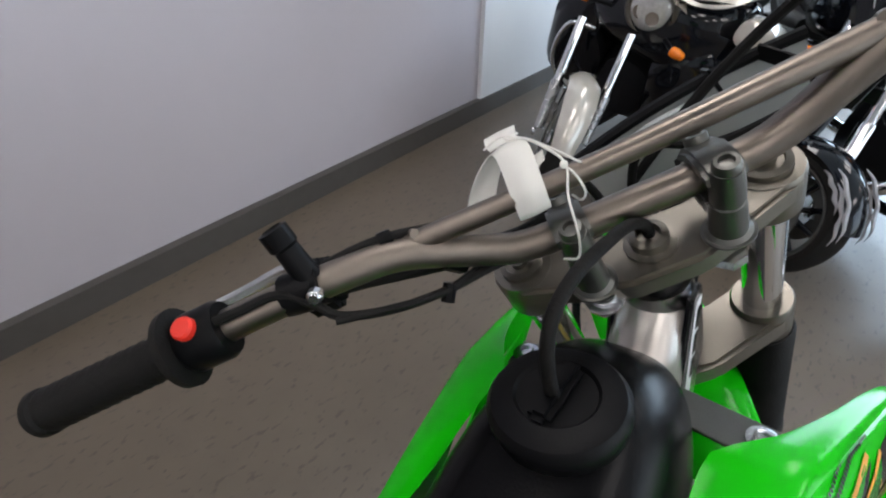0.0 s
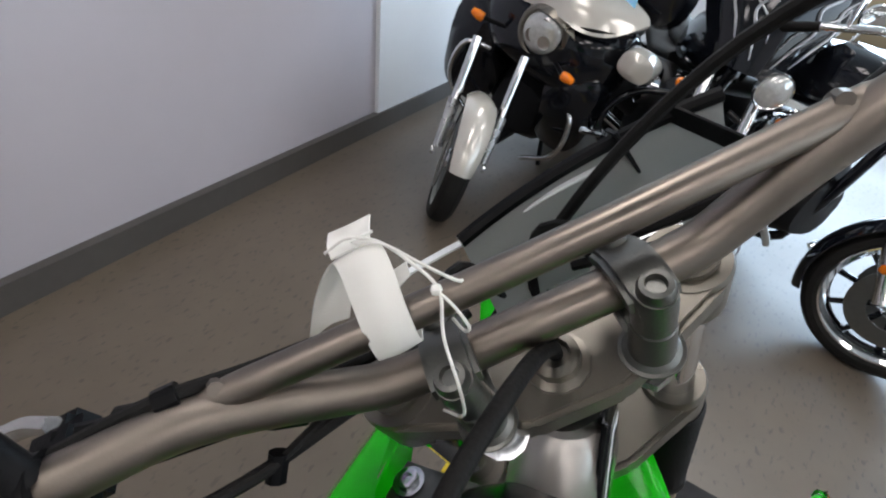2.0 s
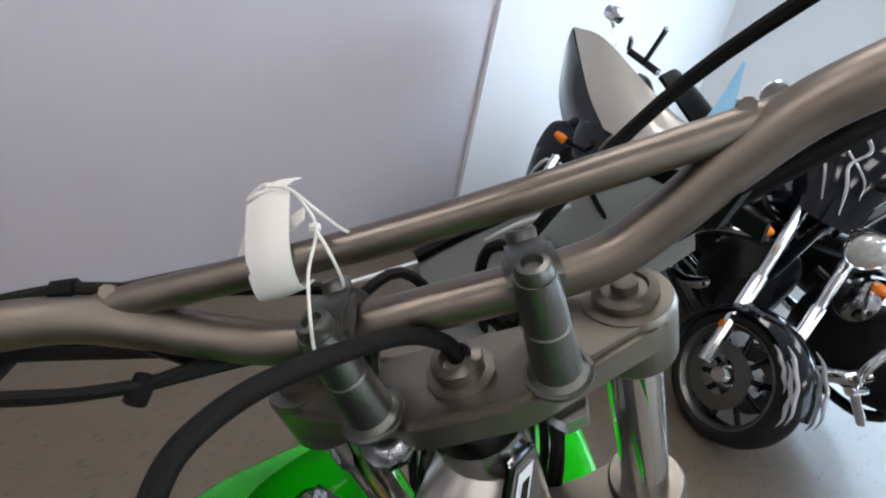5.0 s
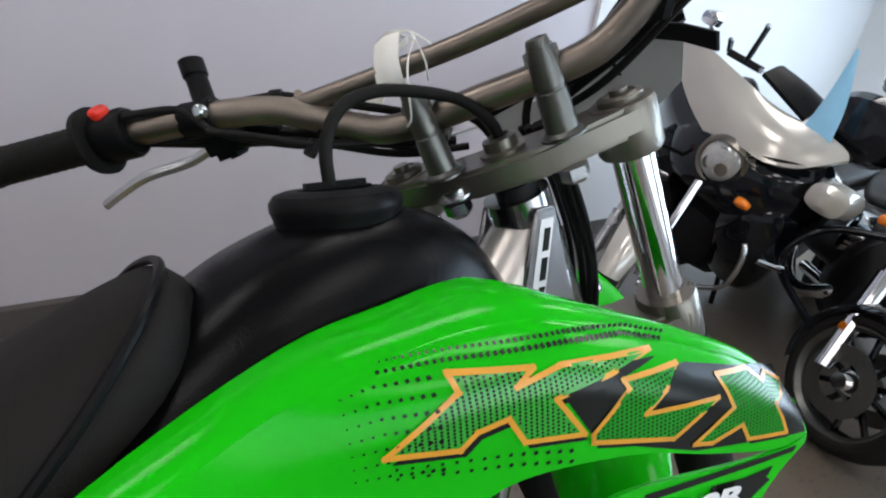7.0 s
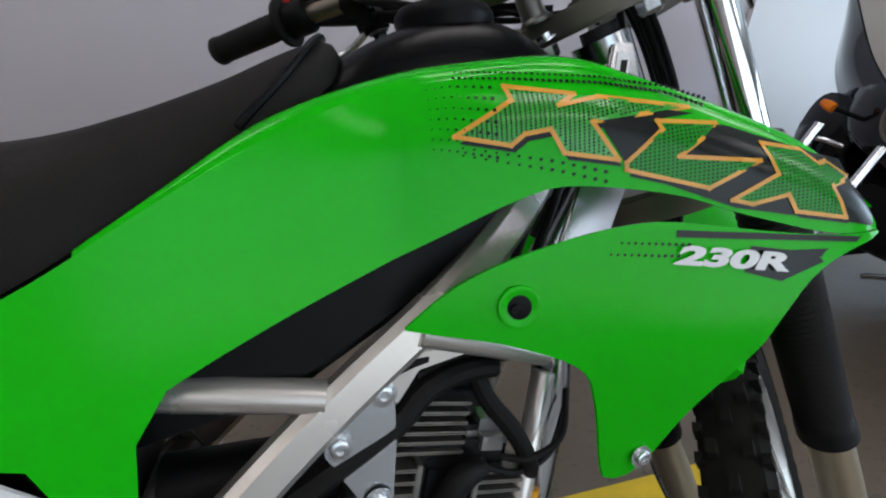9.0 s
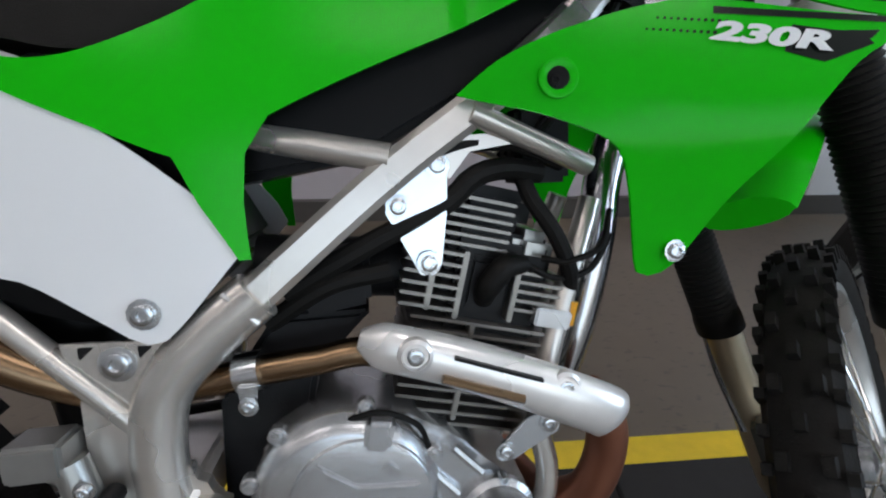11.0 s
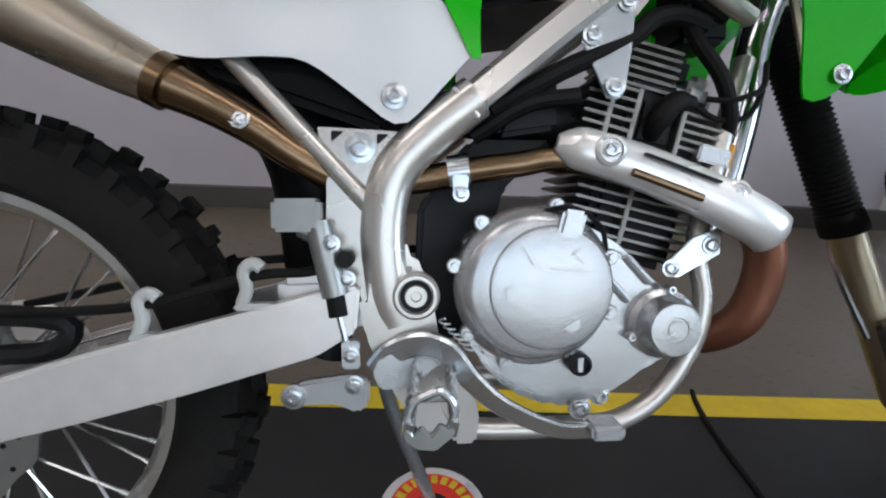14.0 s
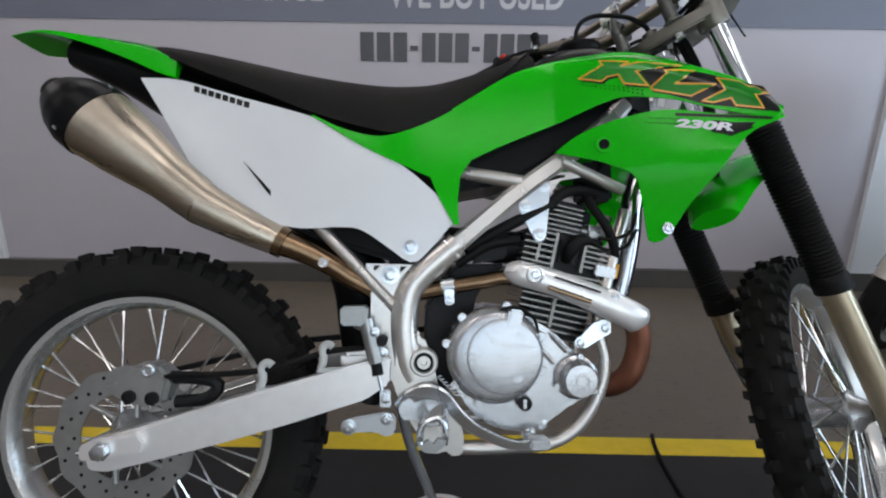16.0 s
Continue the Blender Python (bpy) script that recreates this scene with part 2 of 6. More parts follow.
def block(x0, x1, y0, y1, z0, z1, bevel=0.003, bm=None):
    return plate([(x0, z0), (x1, z0), (x1, z1), (x0, z1)], y0, y1, bevel, bm)


def strip(top, bottom, y, nu=30, nv=8, thick=0.003):
    """A curved panel between two (x, z) lines; y(x, z) is how far it stands out to the side."""
    a = spline([(x, 0, z) for x, z in top], nu)
    b = spline([(x, 0, z) for x, z in bottom], nu)
    bm = bmesh.new()
    for k, (sign) in enumerate((0, 1)):
        rows = []
        for i in range(nu + 1):
            row = []
            for j in range(nv + 1):
                p = a[i].lerp(b[i], j / nv)
                row.append(V(p.x, y(p.x, p.z) + (thick if sign else 0), p.z))
            rows.append(row)
        skin(bm, rows, closed=False, caps=False)
    bm.verts.ensure_lookup_table()
    n = (nu + 1) * (nv + 1)
    idx = lambda i, j: i * (nv + 1) + j
    edge = [idx(i, 0) for i in range(nu + 1)] + [idx(nu, j) for j in range(1, nv + 1)] + [idx(i, nv) for i in range(nu - 1, -1, -1)] + [idx(0, j) for j in range(nv - 1, 0, -1)]
    for p, q in zip(edge, edge[1:] + edge[:1]):
        try:
            bm.faces.new((bm.verts[p], bm.verts[q], bm.verts[n + q], bm.verts[n + p]))
        except ValueError:
            pass
    bmesh.ops.remove_doubles(bm, verts=bm.verts[:], dist=0.0004)
    return bm


def mirror(bm):
    """The same shape on the bike's other side."""
    out = bm.copy()
    for v in out.verts:
        v.co.y = -v.co.y
    return out


def bolt(p, d, r, parent, material=None, h=0.006, name="bolt", washer=True):
    prof = [(0, 0), (r * 1.5, 0), (r * 1.5, h * 0.25), (r, h * 0.3), (r, h * 0.9), (r * 0.85, h), (r * 0.5, h), (r * 0.45, h * 0.6), (0, h * 0.6)]
    if not washer:
        prof = prof[:1] + [(r, 0)] + prof[4:]
    return part(name, lathe(prof, p, d, 12), material or ZINC, parent)


def text_mesh(s, size, m, material, parent, name, depth=0.002, bold=0.0):
    c = bpy.data.curves.new(name, "FONT")
    c.body, c.size, c.extrude, c.offset = s, size, depth, bold
    o = bpy.data.objects.new(name, c)
    scene.collection.objects.link(o)
    bpy.context.view_layer.update()
    me = bpy.data.meshes.new_from_object(o)
    bpy.data.objects.remove(o)
    bpy.data.curves.remove(c)
    me.materials.clear()
    me.materials.append(material)
    ob = new(name, me)
    ob.parent = parent
    ob.matrix_local = m
    return ob


def grid_spline(rows, nu, nv):
    """A smooth net through rows of points: nu steps along each row, nv across the rows."""
    along = [spline(r, nu) for r in rows]
    cols = [spline([r[i] for r in along], nv) for i in range(nu + 1)]
    return [[cols[i][k] for i in range(nu + 1)] for k in range(nv + 1)]


def shell(rows, nu, nv, thick):
    bm = bmesh.new()
    skin(bm, grid_spline(rows, nu, nv), closed=False, caps=False)
    bmesh.ops.recalc_face_normals(bm, faces=bm.faces)
    bmesh.ops.solidify(bm, geom=bm.faces[:], thickness=thick)
    return bm


# ---- the room ----
YW = 1.93


def slab(name, x0, x1, y0, y1, z0, z1, material, label=""):
    ob = part(name, block(x0, x1, y0, y1, z0, z1, 0), material)
    return tagged(ob, label, name.split("_")[0], kind="structure")


slab("floor", -6, 8, -6, 4, -0.1, 0, FLOORM, "speckled beige vinyl floor of the showroom")
wall = slab("wall_north", -2.12, 3.21, YW, YW + 0.2, 0, 3.2, WALLM, "pale grey painted wall with sign lettering")
slab("wall_north_west", -6, -2.12, YW - 0.03, YW + 0.2, 0, 3.2, WALLW, "white wall beside the grey panel")
slab("wall_north_east", 3.21, 7.2, YW - 0.03, YW + 0.2, 0, 3.2, WALLW, "white wall beside the grey panel")
slab("wall_east_low", 7.0, 7.2, -5.2, YW, 0, 0.5, WALLW, "white wall under the side window")
slab("wall_east_high", 7.0, 7.2, -5.2, YW, 2.7, 3.2, WALLW, "white wall over the side window")
slab("wall_east_north", 7.0, 7.2, 0.2, YW, 0.5, 2.7, WALLW, "white wall beside the side window")
slab("wall_east_south", 7.0, 7.2, -5.2, -3.4, 0.5, 2.7, WALLW, "white wall beside the side window")
slab("wall_west", -6.2, -6, -5.2, YW, 0, 3.2, WALLW, "white end wall of the showroom")
slab("wall_south_low", -6, 7.2, -5.4, -5.2, 0, 0.5, WALLW, "white wall under the shop window")
slab("wall_south_high", -6, 7.2, -5.4, -5.2, 2.7, 3.2, WALLW, "white wall over the shop window")
slab("wall_south_west", -6, -0.4, -5.4, -5.2, 0.5, 2.7, WALLW, "white wall beside the shop window")
slab("wall_south_east", 5.2, 7.2, -5.4, -5.2, 0.5, 2.7, WALLW, "white wall beside the shop window")
slab("ceiling", -6.2, 7.2, -5.4, YW + 0.2, 3.2, 3.3, CEILM, "white ceiling")
slab("baseboard", -6, 6.99, YW - 0.045, YW - 0.031, 0, 0.115, BASEM, "dark grey baseboard along the wall")
slab("baseboard_panel", -2.118, 3.208, YW - 0.030, YW - 0.001, 0, 0.114, BASEM, "dark grey baseboard along the wall")
slab("floor_stripe", -2.0, 1.95, 0.268, 0.349, 0.0005, 0.002, YELLOW, "yellow painted line on the floor")
slab("black_floor_strip", -2.0, 1.95, -0.55, 0.268, 0.0004, 0.0016, MATM, "black painted strip of floor beside the yellow line")
band = part("wall_band", block(-2.118, 3.208, YW - 0.006, YW - 0.001, 1.53, 2.2, 0), WALLB, wall)
for s, x, z, h, w in (("WE BUY USED", 0.33, 1.612, 0.155, 0.985), ("FINANCE", -0.69, 1.64, 0.155, 0.645)):
    t = text_mesh(s, h * 1.42, pose(x, YW - 0.008, z, 90, 0, 0), TEXTW, wall, "lettering", 0.001, 0.004)
    wid = t.dimensions.x
    t.matrix_local = pose(x, YW - 0.008, z, 90, 0, 0) @ Matrix.Diagonal((w / max(wid, 0.01), 1, 1, 1))
x = 0.165
for k in range(12):
    if k in (3, 7):
        part("sign_bar", block(x, x + 0.045, YW - 0.006, YW - 0.001, 1.385, 1.41, 0), TEXTM, wall)
        x += 0.068
    else:
        part("sign_bar", block(x, x + 0.078, YW - 0.006, YW - 0.001, 1.325, 1.48, 0.01), TEXTM, wall)
        x += 0.095
for k in range(3):
    part("sign_bar", block(1.62 + k * 0.14, 1.72 + k * 0.14, YW - 0.008, YW - 0.003, 1.63, 1.78, 0.01), TEXTW, wall)
for i, (x, y) in enumerate([(x, y) for x in (-3.2, -0.6, 1.6, 4.2) for y in (-3.6, -1.3, 0.9)]):
    lamp = thing("ceiling_light", "white fluorescent ceiling light with a glowing diffuser", "ceiling light", pose(x, y, 3.2), "ceiling lights")
    part("frame", block(-0.64, 0.64, -0.32, 0.32, -0.05, 0, 0.004), CEILM, lamp)
    part("diffuser", block(-0.60, 0.60, -0.28, 0.28, -0.062, -0.051, 0.003), TUBE_LIGHT, lamp)
cable = part("floor_cable", tube([(1.34, 0.36, 0.006), (1.32, 0.28, 0.006), (1.31, 0.10, 0.006), (1.33, -0.15, 0.006), (1.5, -0.5, 0.006), (1.6, -1.2, 0.006)], 0.006, 40, 8), RUBBER)
tagged(cable, "black rubber cable lying across the floor stripe", "cable")
# ---- the dirt bike ----
BIKE = pose(0.1038, -0.1362, 0.3599, -15.54, -1.38, 3.47)
bike = thing("dirt_bike", "green and white off-road motorcycle leaning on its side stand", "motorcycle", BIKE)


def lin(x, pts):
    for (a, p), (b, q) in zip(pts, pts[1:]):
        if x <= b:
            return p + (q - p) * max(0, x - a) / (b - a)
    return pts[-1][1]


def smooth_at(x, pts):
    p = [pts[0]] + list(pts) + [pts[-1]]
    for i in range(1, len(p) - 2):
        if x <= p[i + 1][0] or i == len(p) - 3:
            a, b = p[i], p[i + 1]
            t = (x - a[0]) / (b[0] - a[0])
            m0 = (b[1] - p[i - 1][1]) / max(1e-6, b[0] - p[i - 1][0]) * (b[0] - a[0])
            m1 = (p[i + 2][1] - a[1]) / max(1e-6, p[i + 2][0] - a[0]) * (b[0] - a[0])
            return (2 * t ** 3 - 3 * t * t + 1) * a[1] + (t ** 3 - 2 * t * t + t) * m0 + (-2 * t ** 3 + 3 * t * t) * b[1] + (t ** 3 - t * t) * m1


PANEL_TOP = [(0.341, 0.578), (0.40, 0.549), (0.472, 0.535), (0.558, 0.562), (0.65, 0.613), (0.732, 0.653), (0.805, 0.674), (0.88, 0.684), (0.93, 0.681), (0.971, 0.668), (1.004, 0.656), (1.049, 0.637), (1.096, 0.617), (1.140, 0.590), (1.158, 0.570), (1.166, 0.549)]


def side_y(x, z):
    """How far the right-hand bodywork stands out at (x, z): wide at the shrouds, curling in at the top and below."""
    y = 0.117 + 0.250 * max(0, x - 0.783) + 0.012 * math.exp(-((x - 0.5) / 0.14) ** 2)
    if x > 1.1:
        y -= 0.6 * (x - 1.1) ** 2
    if x < 0.35:
        y -= 0.12 * (0.35 - x)
    zt = smooth_at(min(1.166, max(0.341, x)), PANEL_TOP)
    k = min(1, max(0, (x - 0.72) / 0.20))
    y -= 0.020 * k * k * (3 - 2 * k) * max(0, 1 - max(0, zt - z) / 0.042) ** 2
    y -= 0.26 * max(0, 0.46 - z) * min(1, max(0, (x - 0.7) / 0.1))
    return -y


# side panels
def flange_strip():
    bm = strip(PANEL_TOP, [(0.341, 0.574), (0.42, 0.524), (0.49, 0.488), (0.572, 0.455), (0.62, 0.486), (0.695, 0.520), (0.796, 0.559), (0.875, 0.590), (0.915, 0.596), (0.988, 0.584), (1.046, 0.564), (1.118, 0.544), (1.166, 0.546)], side_y, 70, 16)
    a = spline([(x, 0, z) for x, z in PANEL_TOP], 60)
    rows = []
    for p in a:
        if p.x < 0.585:
            continue
        y0 = side_y(p.x, p.z)
        z1 = smooth_at(p.x, [(0.58, 0.576), (0.64, 0.614), (0.70, 0.652), (0.75, 0.672), (0.81, 0.688), (0.86, 0.694), (0.92, 0.698), (0.946, 0.692), (0.971, 0.681), (1.021, 0.660), (1.079, 0.634), (1.12, 0.610), (1.166, 0.560)])
        y1 = -smooth_at(p.x, [(0.58, 0.119), (0.64, 0.110), (0.70, 0.099), (0.81, 0.079), (0.86, 0.079), (0.92, 0.080), (0.946, 0.098), (0.971, 0.114), (1.021, 0.136), (1.079, 0.156), (1.12, 0.172), (1.166, 0.196)])
        rows.append([V(p.x, y0 + (y1 - y0) * t ** 1.5, p.z + (z1 - p.z) * math.sin(t * 1.57)) for t in (0, 0.2, 0.4, 0.6, 0.8, 1)])
    lip = bmesh.new()
    skin(lip, rows, closed=False, caps=False)
    leg = [[V(x0 + (x1 - x0) * t, side_y(x0 + (x1 - x0) * t, z) - 0.0008, z) for t in (0, 0.5, 1)] for x0, x1, z in ((0.540, 0.628, 0.490), (0.552, 0.607, 0.460), (0.568, 0.602, 0.420), (0.584, 0.602, 0.390), (0.593, 0.603, 0.372))]
    skin(bm, leg, closed=False, caps=False)
    bmesh.ops.remove_doubles(bm, verts=bm.verts[:], dist=0.0003)
    return bm, lip


fs, lip = flange_strip()
part("panel_lip", mirror(lip), GREEN, part("tank_panel", mirror(fs), GREEN, bike), "", None, 70)
right_panel = part("tank_panel", fs, GREEN, bike, "glossy green side panel with an orange outlined decal", None, 70)
part("panel_lip", lip, GREEN, right_panel, "", None, 70)
SH_TOP = [(0.785, 0.503), (0.819, 0.528), (0.858, 0.545), (0.906, 0.558), (0.95, 0.565), (0.987, 0.564), (1.066, 0.550), (1.120, 0.543), (1.162, 0.543)]
SH_BOT = [(0.785, 0.501), (0.803, 0.496), (0.859, 0.481), (0.912, 0.456), (0.930, 0.42), (0.948, 0.341), (0.962, 0.332), (0.982, 0.345), (1.012, 0.400), (1.047, 0.446), (1.098, 0.512), (1.160, 0.541)]
fs = strip(SH_TOP, SH_BOT, lambda x, z: side_y(x, z) - 0.006 + 0.03 * max(0, (x - 0.95)) * min(1, max(0, (z - 0.49) / 0.04)), 48, 12)
part("radiator_shroud", mirror(fs), GREEN, bike)
shroud = part("radiator_shroud", fs, GREEN, bike, "glossy green wing with a bolt hole and a white number decal")
part("bolt_hole", lathe([(0.0168, 0.0), (0.0165, 0.0022), (0.0150, 0.0026), (0.0115, 0.0016), (0.0095, 0.0012)], (0.867, side_y(0.867, 0.511) - 0.0065, 0.511), (-0.2, -1, 0), 28, None, False), GREEN, shroud)
# black disc stands in for the shade inside the green bolt recess
part("bolt_well_shade", lathe([(0.0121, 0.0006), (0.0100, 0.0010), (0, 0.0010)], (0.867, side_y(0.867, 0.511) - 0.0065, 0.511), (-0.2, -1, 0), 24), BLACKP, shroud)
bolt((0.864, side_y(0.867, 0.511) - 0.0076, 0.509), (-0.2, -1, 0), 0.0050, shroud, BLACKP, 0.002, washer=False)
bolt((0.978, side_y(0.978, 0.357) - 0.008, 0.357), (0, -1, 0), 0.007, shroud)
WT = [(0.014, 0.664), (0.088, 0.656), (0.188, 0.624), (0.338, 0.575), (0.398, 0.540), (0.490, 0.490), (0.551, 0.440), (0.580, 0.408), (0.594, 0.379)]
WB = [(0.017, 0.657), (0.071, 0.566), (0.120, 0.478), (0.148, 0.431), (0.217, 0.399), (0.307, 0.373), (0.387, 0.372), (0.427, 0.366), (0.477, 0.331), (0.510, 0.307), (0.533, 0.312), (0.591, 0.374)]
fs = strip(WT, WB, lambda x, z: side_y(x, z) + 0.003, 50, 10)
part("side_cover", mirror(fs), WHITE, bike)
cover = part("side_cover", fs, WHITE, bike, "white plastic side cover with a dark slit")
slit = [(0.212, 0.497), (0.228, 0.480), (0.290, 0.410), (0.296, 0.402), (0.280, 0.408), (0.250, 0.446)]
part("slit", plate(slit, side_y(0.25, 0.44) + 0.0015, side_y(0.25, 0.44) + 0.004, 0), BLACKP, cover)
for k in range(8):
    x = 0.118 + k * 0.0135
    part("maker_mark", plate([(x, 0.632 - k * 0.0047), (x + 0.010, 0.629 - k * 0.0047), (x + 0.011, 0.640 - k * 0.0047), (x + 0.001, 0.643 - k * 0.0047)], side_y(x, 0.62) + 0.0015, side_y(x, 0.62) + 0.003, 0), BLKDEC, cover)
bolt((0.514, side_y(0.514, 0.333) + 0.002, 0.333), (0, -1, 0), 0.009, cover)


# decals: outlined block letters, shaded edges, rows of dots
def on_panel(bm, pts, lift):
    return bm.faces.new([bm.verts.new((x, side_y(x, z) - lift, z)) for x, z in pts])


def decal(name, polys, material, lift, parent, cuts=3):
    bm = bmesh.new()
    for pts in polys:
        f = on_panel(bm, pts, lift)
    bmesh.ops.triangulate(bm, faces=bm.faces[:])
    for _ in range(cuts):
        bmesh.ops.subdivide_edges(bm, edges=bm.edges[:], cuts=1, use_grid_fill=True)
    for v in bm.verts:
        v.co.y = side_y(v.co.x, v.co.z) - lift
    return part(name, bm, material, parent)


def lm(u, v):
    """Letter square to panel: u runs along the panel, v down across it."""
    x = 0.835 + 0.285 * u
    top = lin(x, [(0.77, 0.664), (0.83, 0.671), (0.87, 0.668), (0.94, 0.660), (0.99, 0.651), (1.044, 0.632), (1.11, 0.606)])
    low = lin(x, [(0.77, 0.640), (0.83, 0.634), (0.90, 0.620), (0.95, 0.607), (1.0, 0.590), (1.05, 0.572), (1.11, 0.553)])
    return x, top + (low - top) * v


LETTERS = [
    [(0.8678, 0.6691), (0.9151, 0.661), (0.9029, 0.6537), (0.9327, 0.6581), (1.0054, 0.6478), (0.9258, 0.6406), (0.9444, 0.6128), (0.9054, 0.6203), (0.8962, 0.6374), (0.8779, 0.6351), (0.8682, 0.6279), (0.8298, 0.6363), (0.8708, 0.6588)],
    [(0.9734, 0.6386), (1.0237, 0.6348), (0.9891, 0.6121), (1.0521, 0.6049), (1.0125, 0.5873), (0.9503, 0.6051), (0.9502, 0.6104), (0.9767, 0.6323)],
    [(1.0581, 0.618), (1.0965, 0.6109), (1.1082, 0.5991), (1.1226, 0.6003), (1.144, 0.5866), (1.1132, 0.5815), (1.1228, 0.5564), (1.0819, 0.5643), (1.0748, 0.5778), (1.0469, 0.5727), (1.0304, 0.577), (1.0661, 0.5938)],
]


def outline(poly, w):
    """Quads along a closed line, w to each side."""
    out = []
    n = len(poly)
    for i in range(n):
        (x0, z0), (x1, z1) = poly[i], poly[(i + 1) % n]
        d = math.hypot(x1 - x0, z1 - z0)
        ax, az = (x1 - x0) / d * w, (z1 - z0) / d * w
        out.append([(x0 - ax + az, z0 - az - ax), (x1 + ax + az, z1 + az - ax), (x1 + ax - az, z1 + az + ax), (x0 - ax - az, z0 - az + ax)])
    return out


decal("dark_ground", [[lm(0.34, 0.45), lm(0.53, 0.22), lm(0.70, 0.06), lm(0.9, 0.0), lm(1.06, 0.10), lm(1.12, 0.6), lm(1.10, 1.10), lm(0.7, 1.12), lm(0.42, 1.05)]], BLKDEC, 0.0006, right_panel)
for L_ in LETTERS:
    pts = L_
    decal("letter_shadow", [[(x + 0.003, z - 0.005) for x, z in pts]], BLKDEC, 0.0008, right_panel)
    decal("letter_fill", [pts], DGREEN if L_ is not LETTERS[0] else mat("letter_green", (0.014, 0.34, 0.012), 0.26, 0, 0.05, 20, 0, 0, 0.3), 0.0010, right_panel)
    decal("letter_outline", outline(pts, 0.0016), GOLDP, 0.0014, right_panel, 1)


def inside(p, poly):
    c = False
    for (x0, z0), (x1, z1) in zip(poly, poly[1:] + poly[:1]):
        if (z0 > p[1]) != (z1 > p[1]) and p[0] < (x1 - x0) * (p[1] - z0) / (z1 - z0) + x0:
            c = not c
    return c


def dot(x, z, r):
    return [(x - r, z + r * 0.5), (x + r * 0.6, z + r * 0.9), (x + r, z - r * 0.5), (x - r * 0.6, z - r * 0.9)]


dots = []
for poly in LETTERS:
    for i in range(96):
        for j in range(22):
            x, z = lm(i / 84, (j + 0.5 * (i % 2)) / 20)
            if inside((x - 0.003, z), poly) and inside((x + 0.003, z), poly) and inside((x, z - 0.002), poly) and inside((x, z + 0.002), poly):
                dots.append(dot(x, z, 0.0009))
for i in range(46):
    x, z = lm(0.0 + i * 0.0145, -0.16)
    dots.append(dot(x, z, 0.0011 + 0.0008 * min(1, i / 30)))
    dots.append(dot(x + 0.002, z + 0.0045, 0.0008 + 0.0008 * min(1, i / 30)))
for j in range(7):
    for i in range(9):
        x, z = lm(-0.07 + i * 0.019, 0.0 + j * 0.2)
        dots.append(dot(x, z, 0.0006 + 0.00010 * i))
for j in range(2):
    for i in range(14):
        x, z = lm(0.0 + i * 0.027, 1.12 + j * 0.14)
        dots.append(dot(x, z, 0.0009 + 0.00006 * i))
tagged(decal("dots", dots, BLKDEC, 0.0012, right_panel, 0), kind="stuff")


def on_shroud(name, polys, material, lift, cuts=1):
    bm = bmesh.new()
    for pts in polys:
        bm.faces.new([bm.verts.new((x, side_y(x, z) - 0.006 + 0.03 * max(0, x - 0.95) * min(1, max(0, (z - 0.49) / 0.04)) - lift, z)) for x, z in pts])
    bmesh.ops.triangulate(bm, faces=bm.faces[:])
    for _ in range(cuts):
        bmesh.ops.subdivide_edges(bm, edges=bm.edges[:], cuts=1, use_grid_fill=True)
    for v in bm.verts:
        v.co.y = side_y(v.co.x, v.co.z) - 0.006 + 0.03 * max(0, v.co.x - 0.95) * min(1, max(0, (v.co.z - 0.49) / 0.04)) - lift
    return part(name, bm, material, shroud)


on_shroud("dark_stripes", [[(0.985, 0.5585), (1.138, 0.540), (1.134, 0.536), (0.985, 0.553)], [(1.072, 0.535), (1.110, 0.533), (1.104, 0.527), (1.072, 0.528)], [(1.045, 0.541), (1.098, 0.531), (1.106, 0.523), (1.070, 0.511), (1.040, 0.521)]], BLKDEC, 0.0006, 2)
tagged(on_shroud("dots", [dot(0.935 + i * 0.0052 + 0.008 * j, 0.5445 + 0.0080 * j - 0.0006 * i, 0.0011 + 0.00005 * i) for i in range(11) for j in range(2)], BLKDEC, 0.0008, 0), kind="stuff")
num = text_mesh("230R", 0.0285, pose(0, 0, 0), WHITEDEC, shroud, "model_number", 0.0, 0.0014)
for v in num.data.vertices:
    u, w = v.co.x, v.co.y
    x, z = 0.9820 + u * 1.47 + w * 0.34, 0.5340 - u * 0.235 + w * 0.62
    v.co = (x, side_y(x, z) - 0.006 + 0.03 * max(0, x - 0.95) * min(1, max(0, (z - 0.49) / 0.04)) - 0.0032, z)

# seat and tank
def body_loft(rows, n=16):
    """rows: x, top z, edge z, half width; a saddle-shaped section."""
    bm = bmesh.new()
    rings = []
    for x, zt, zb, w in rows:
        r = []
        for k in range(n + 1):
            a = math.pi * k / n
            c, s = math.cos(a), math.sin(a)
            r.append(V(x, w * (abs(c) ** 0.62) * (1 if c > 0 else -1), zb + (zt - zb) * (s ** 0.75)))
        r.append(V(x, -w * 0.5, zb - 0.004))
        r.append(V(x, w * 0.5, zb - 0.004))
        rings.append(r)
    return skin(bm, rings)


def refine(rows, n):
    out = []
    for k in range(n + 1):
        x = rows[0][0] + (rows[-1][0] - rows[0][0]) * k / n
        out.append((x, *[smooth_at(x, [(r[0], r[i]) for r in rows]) for i in (1, 2, 3)]))
    return out


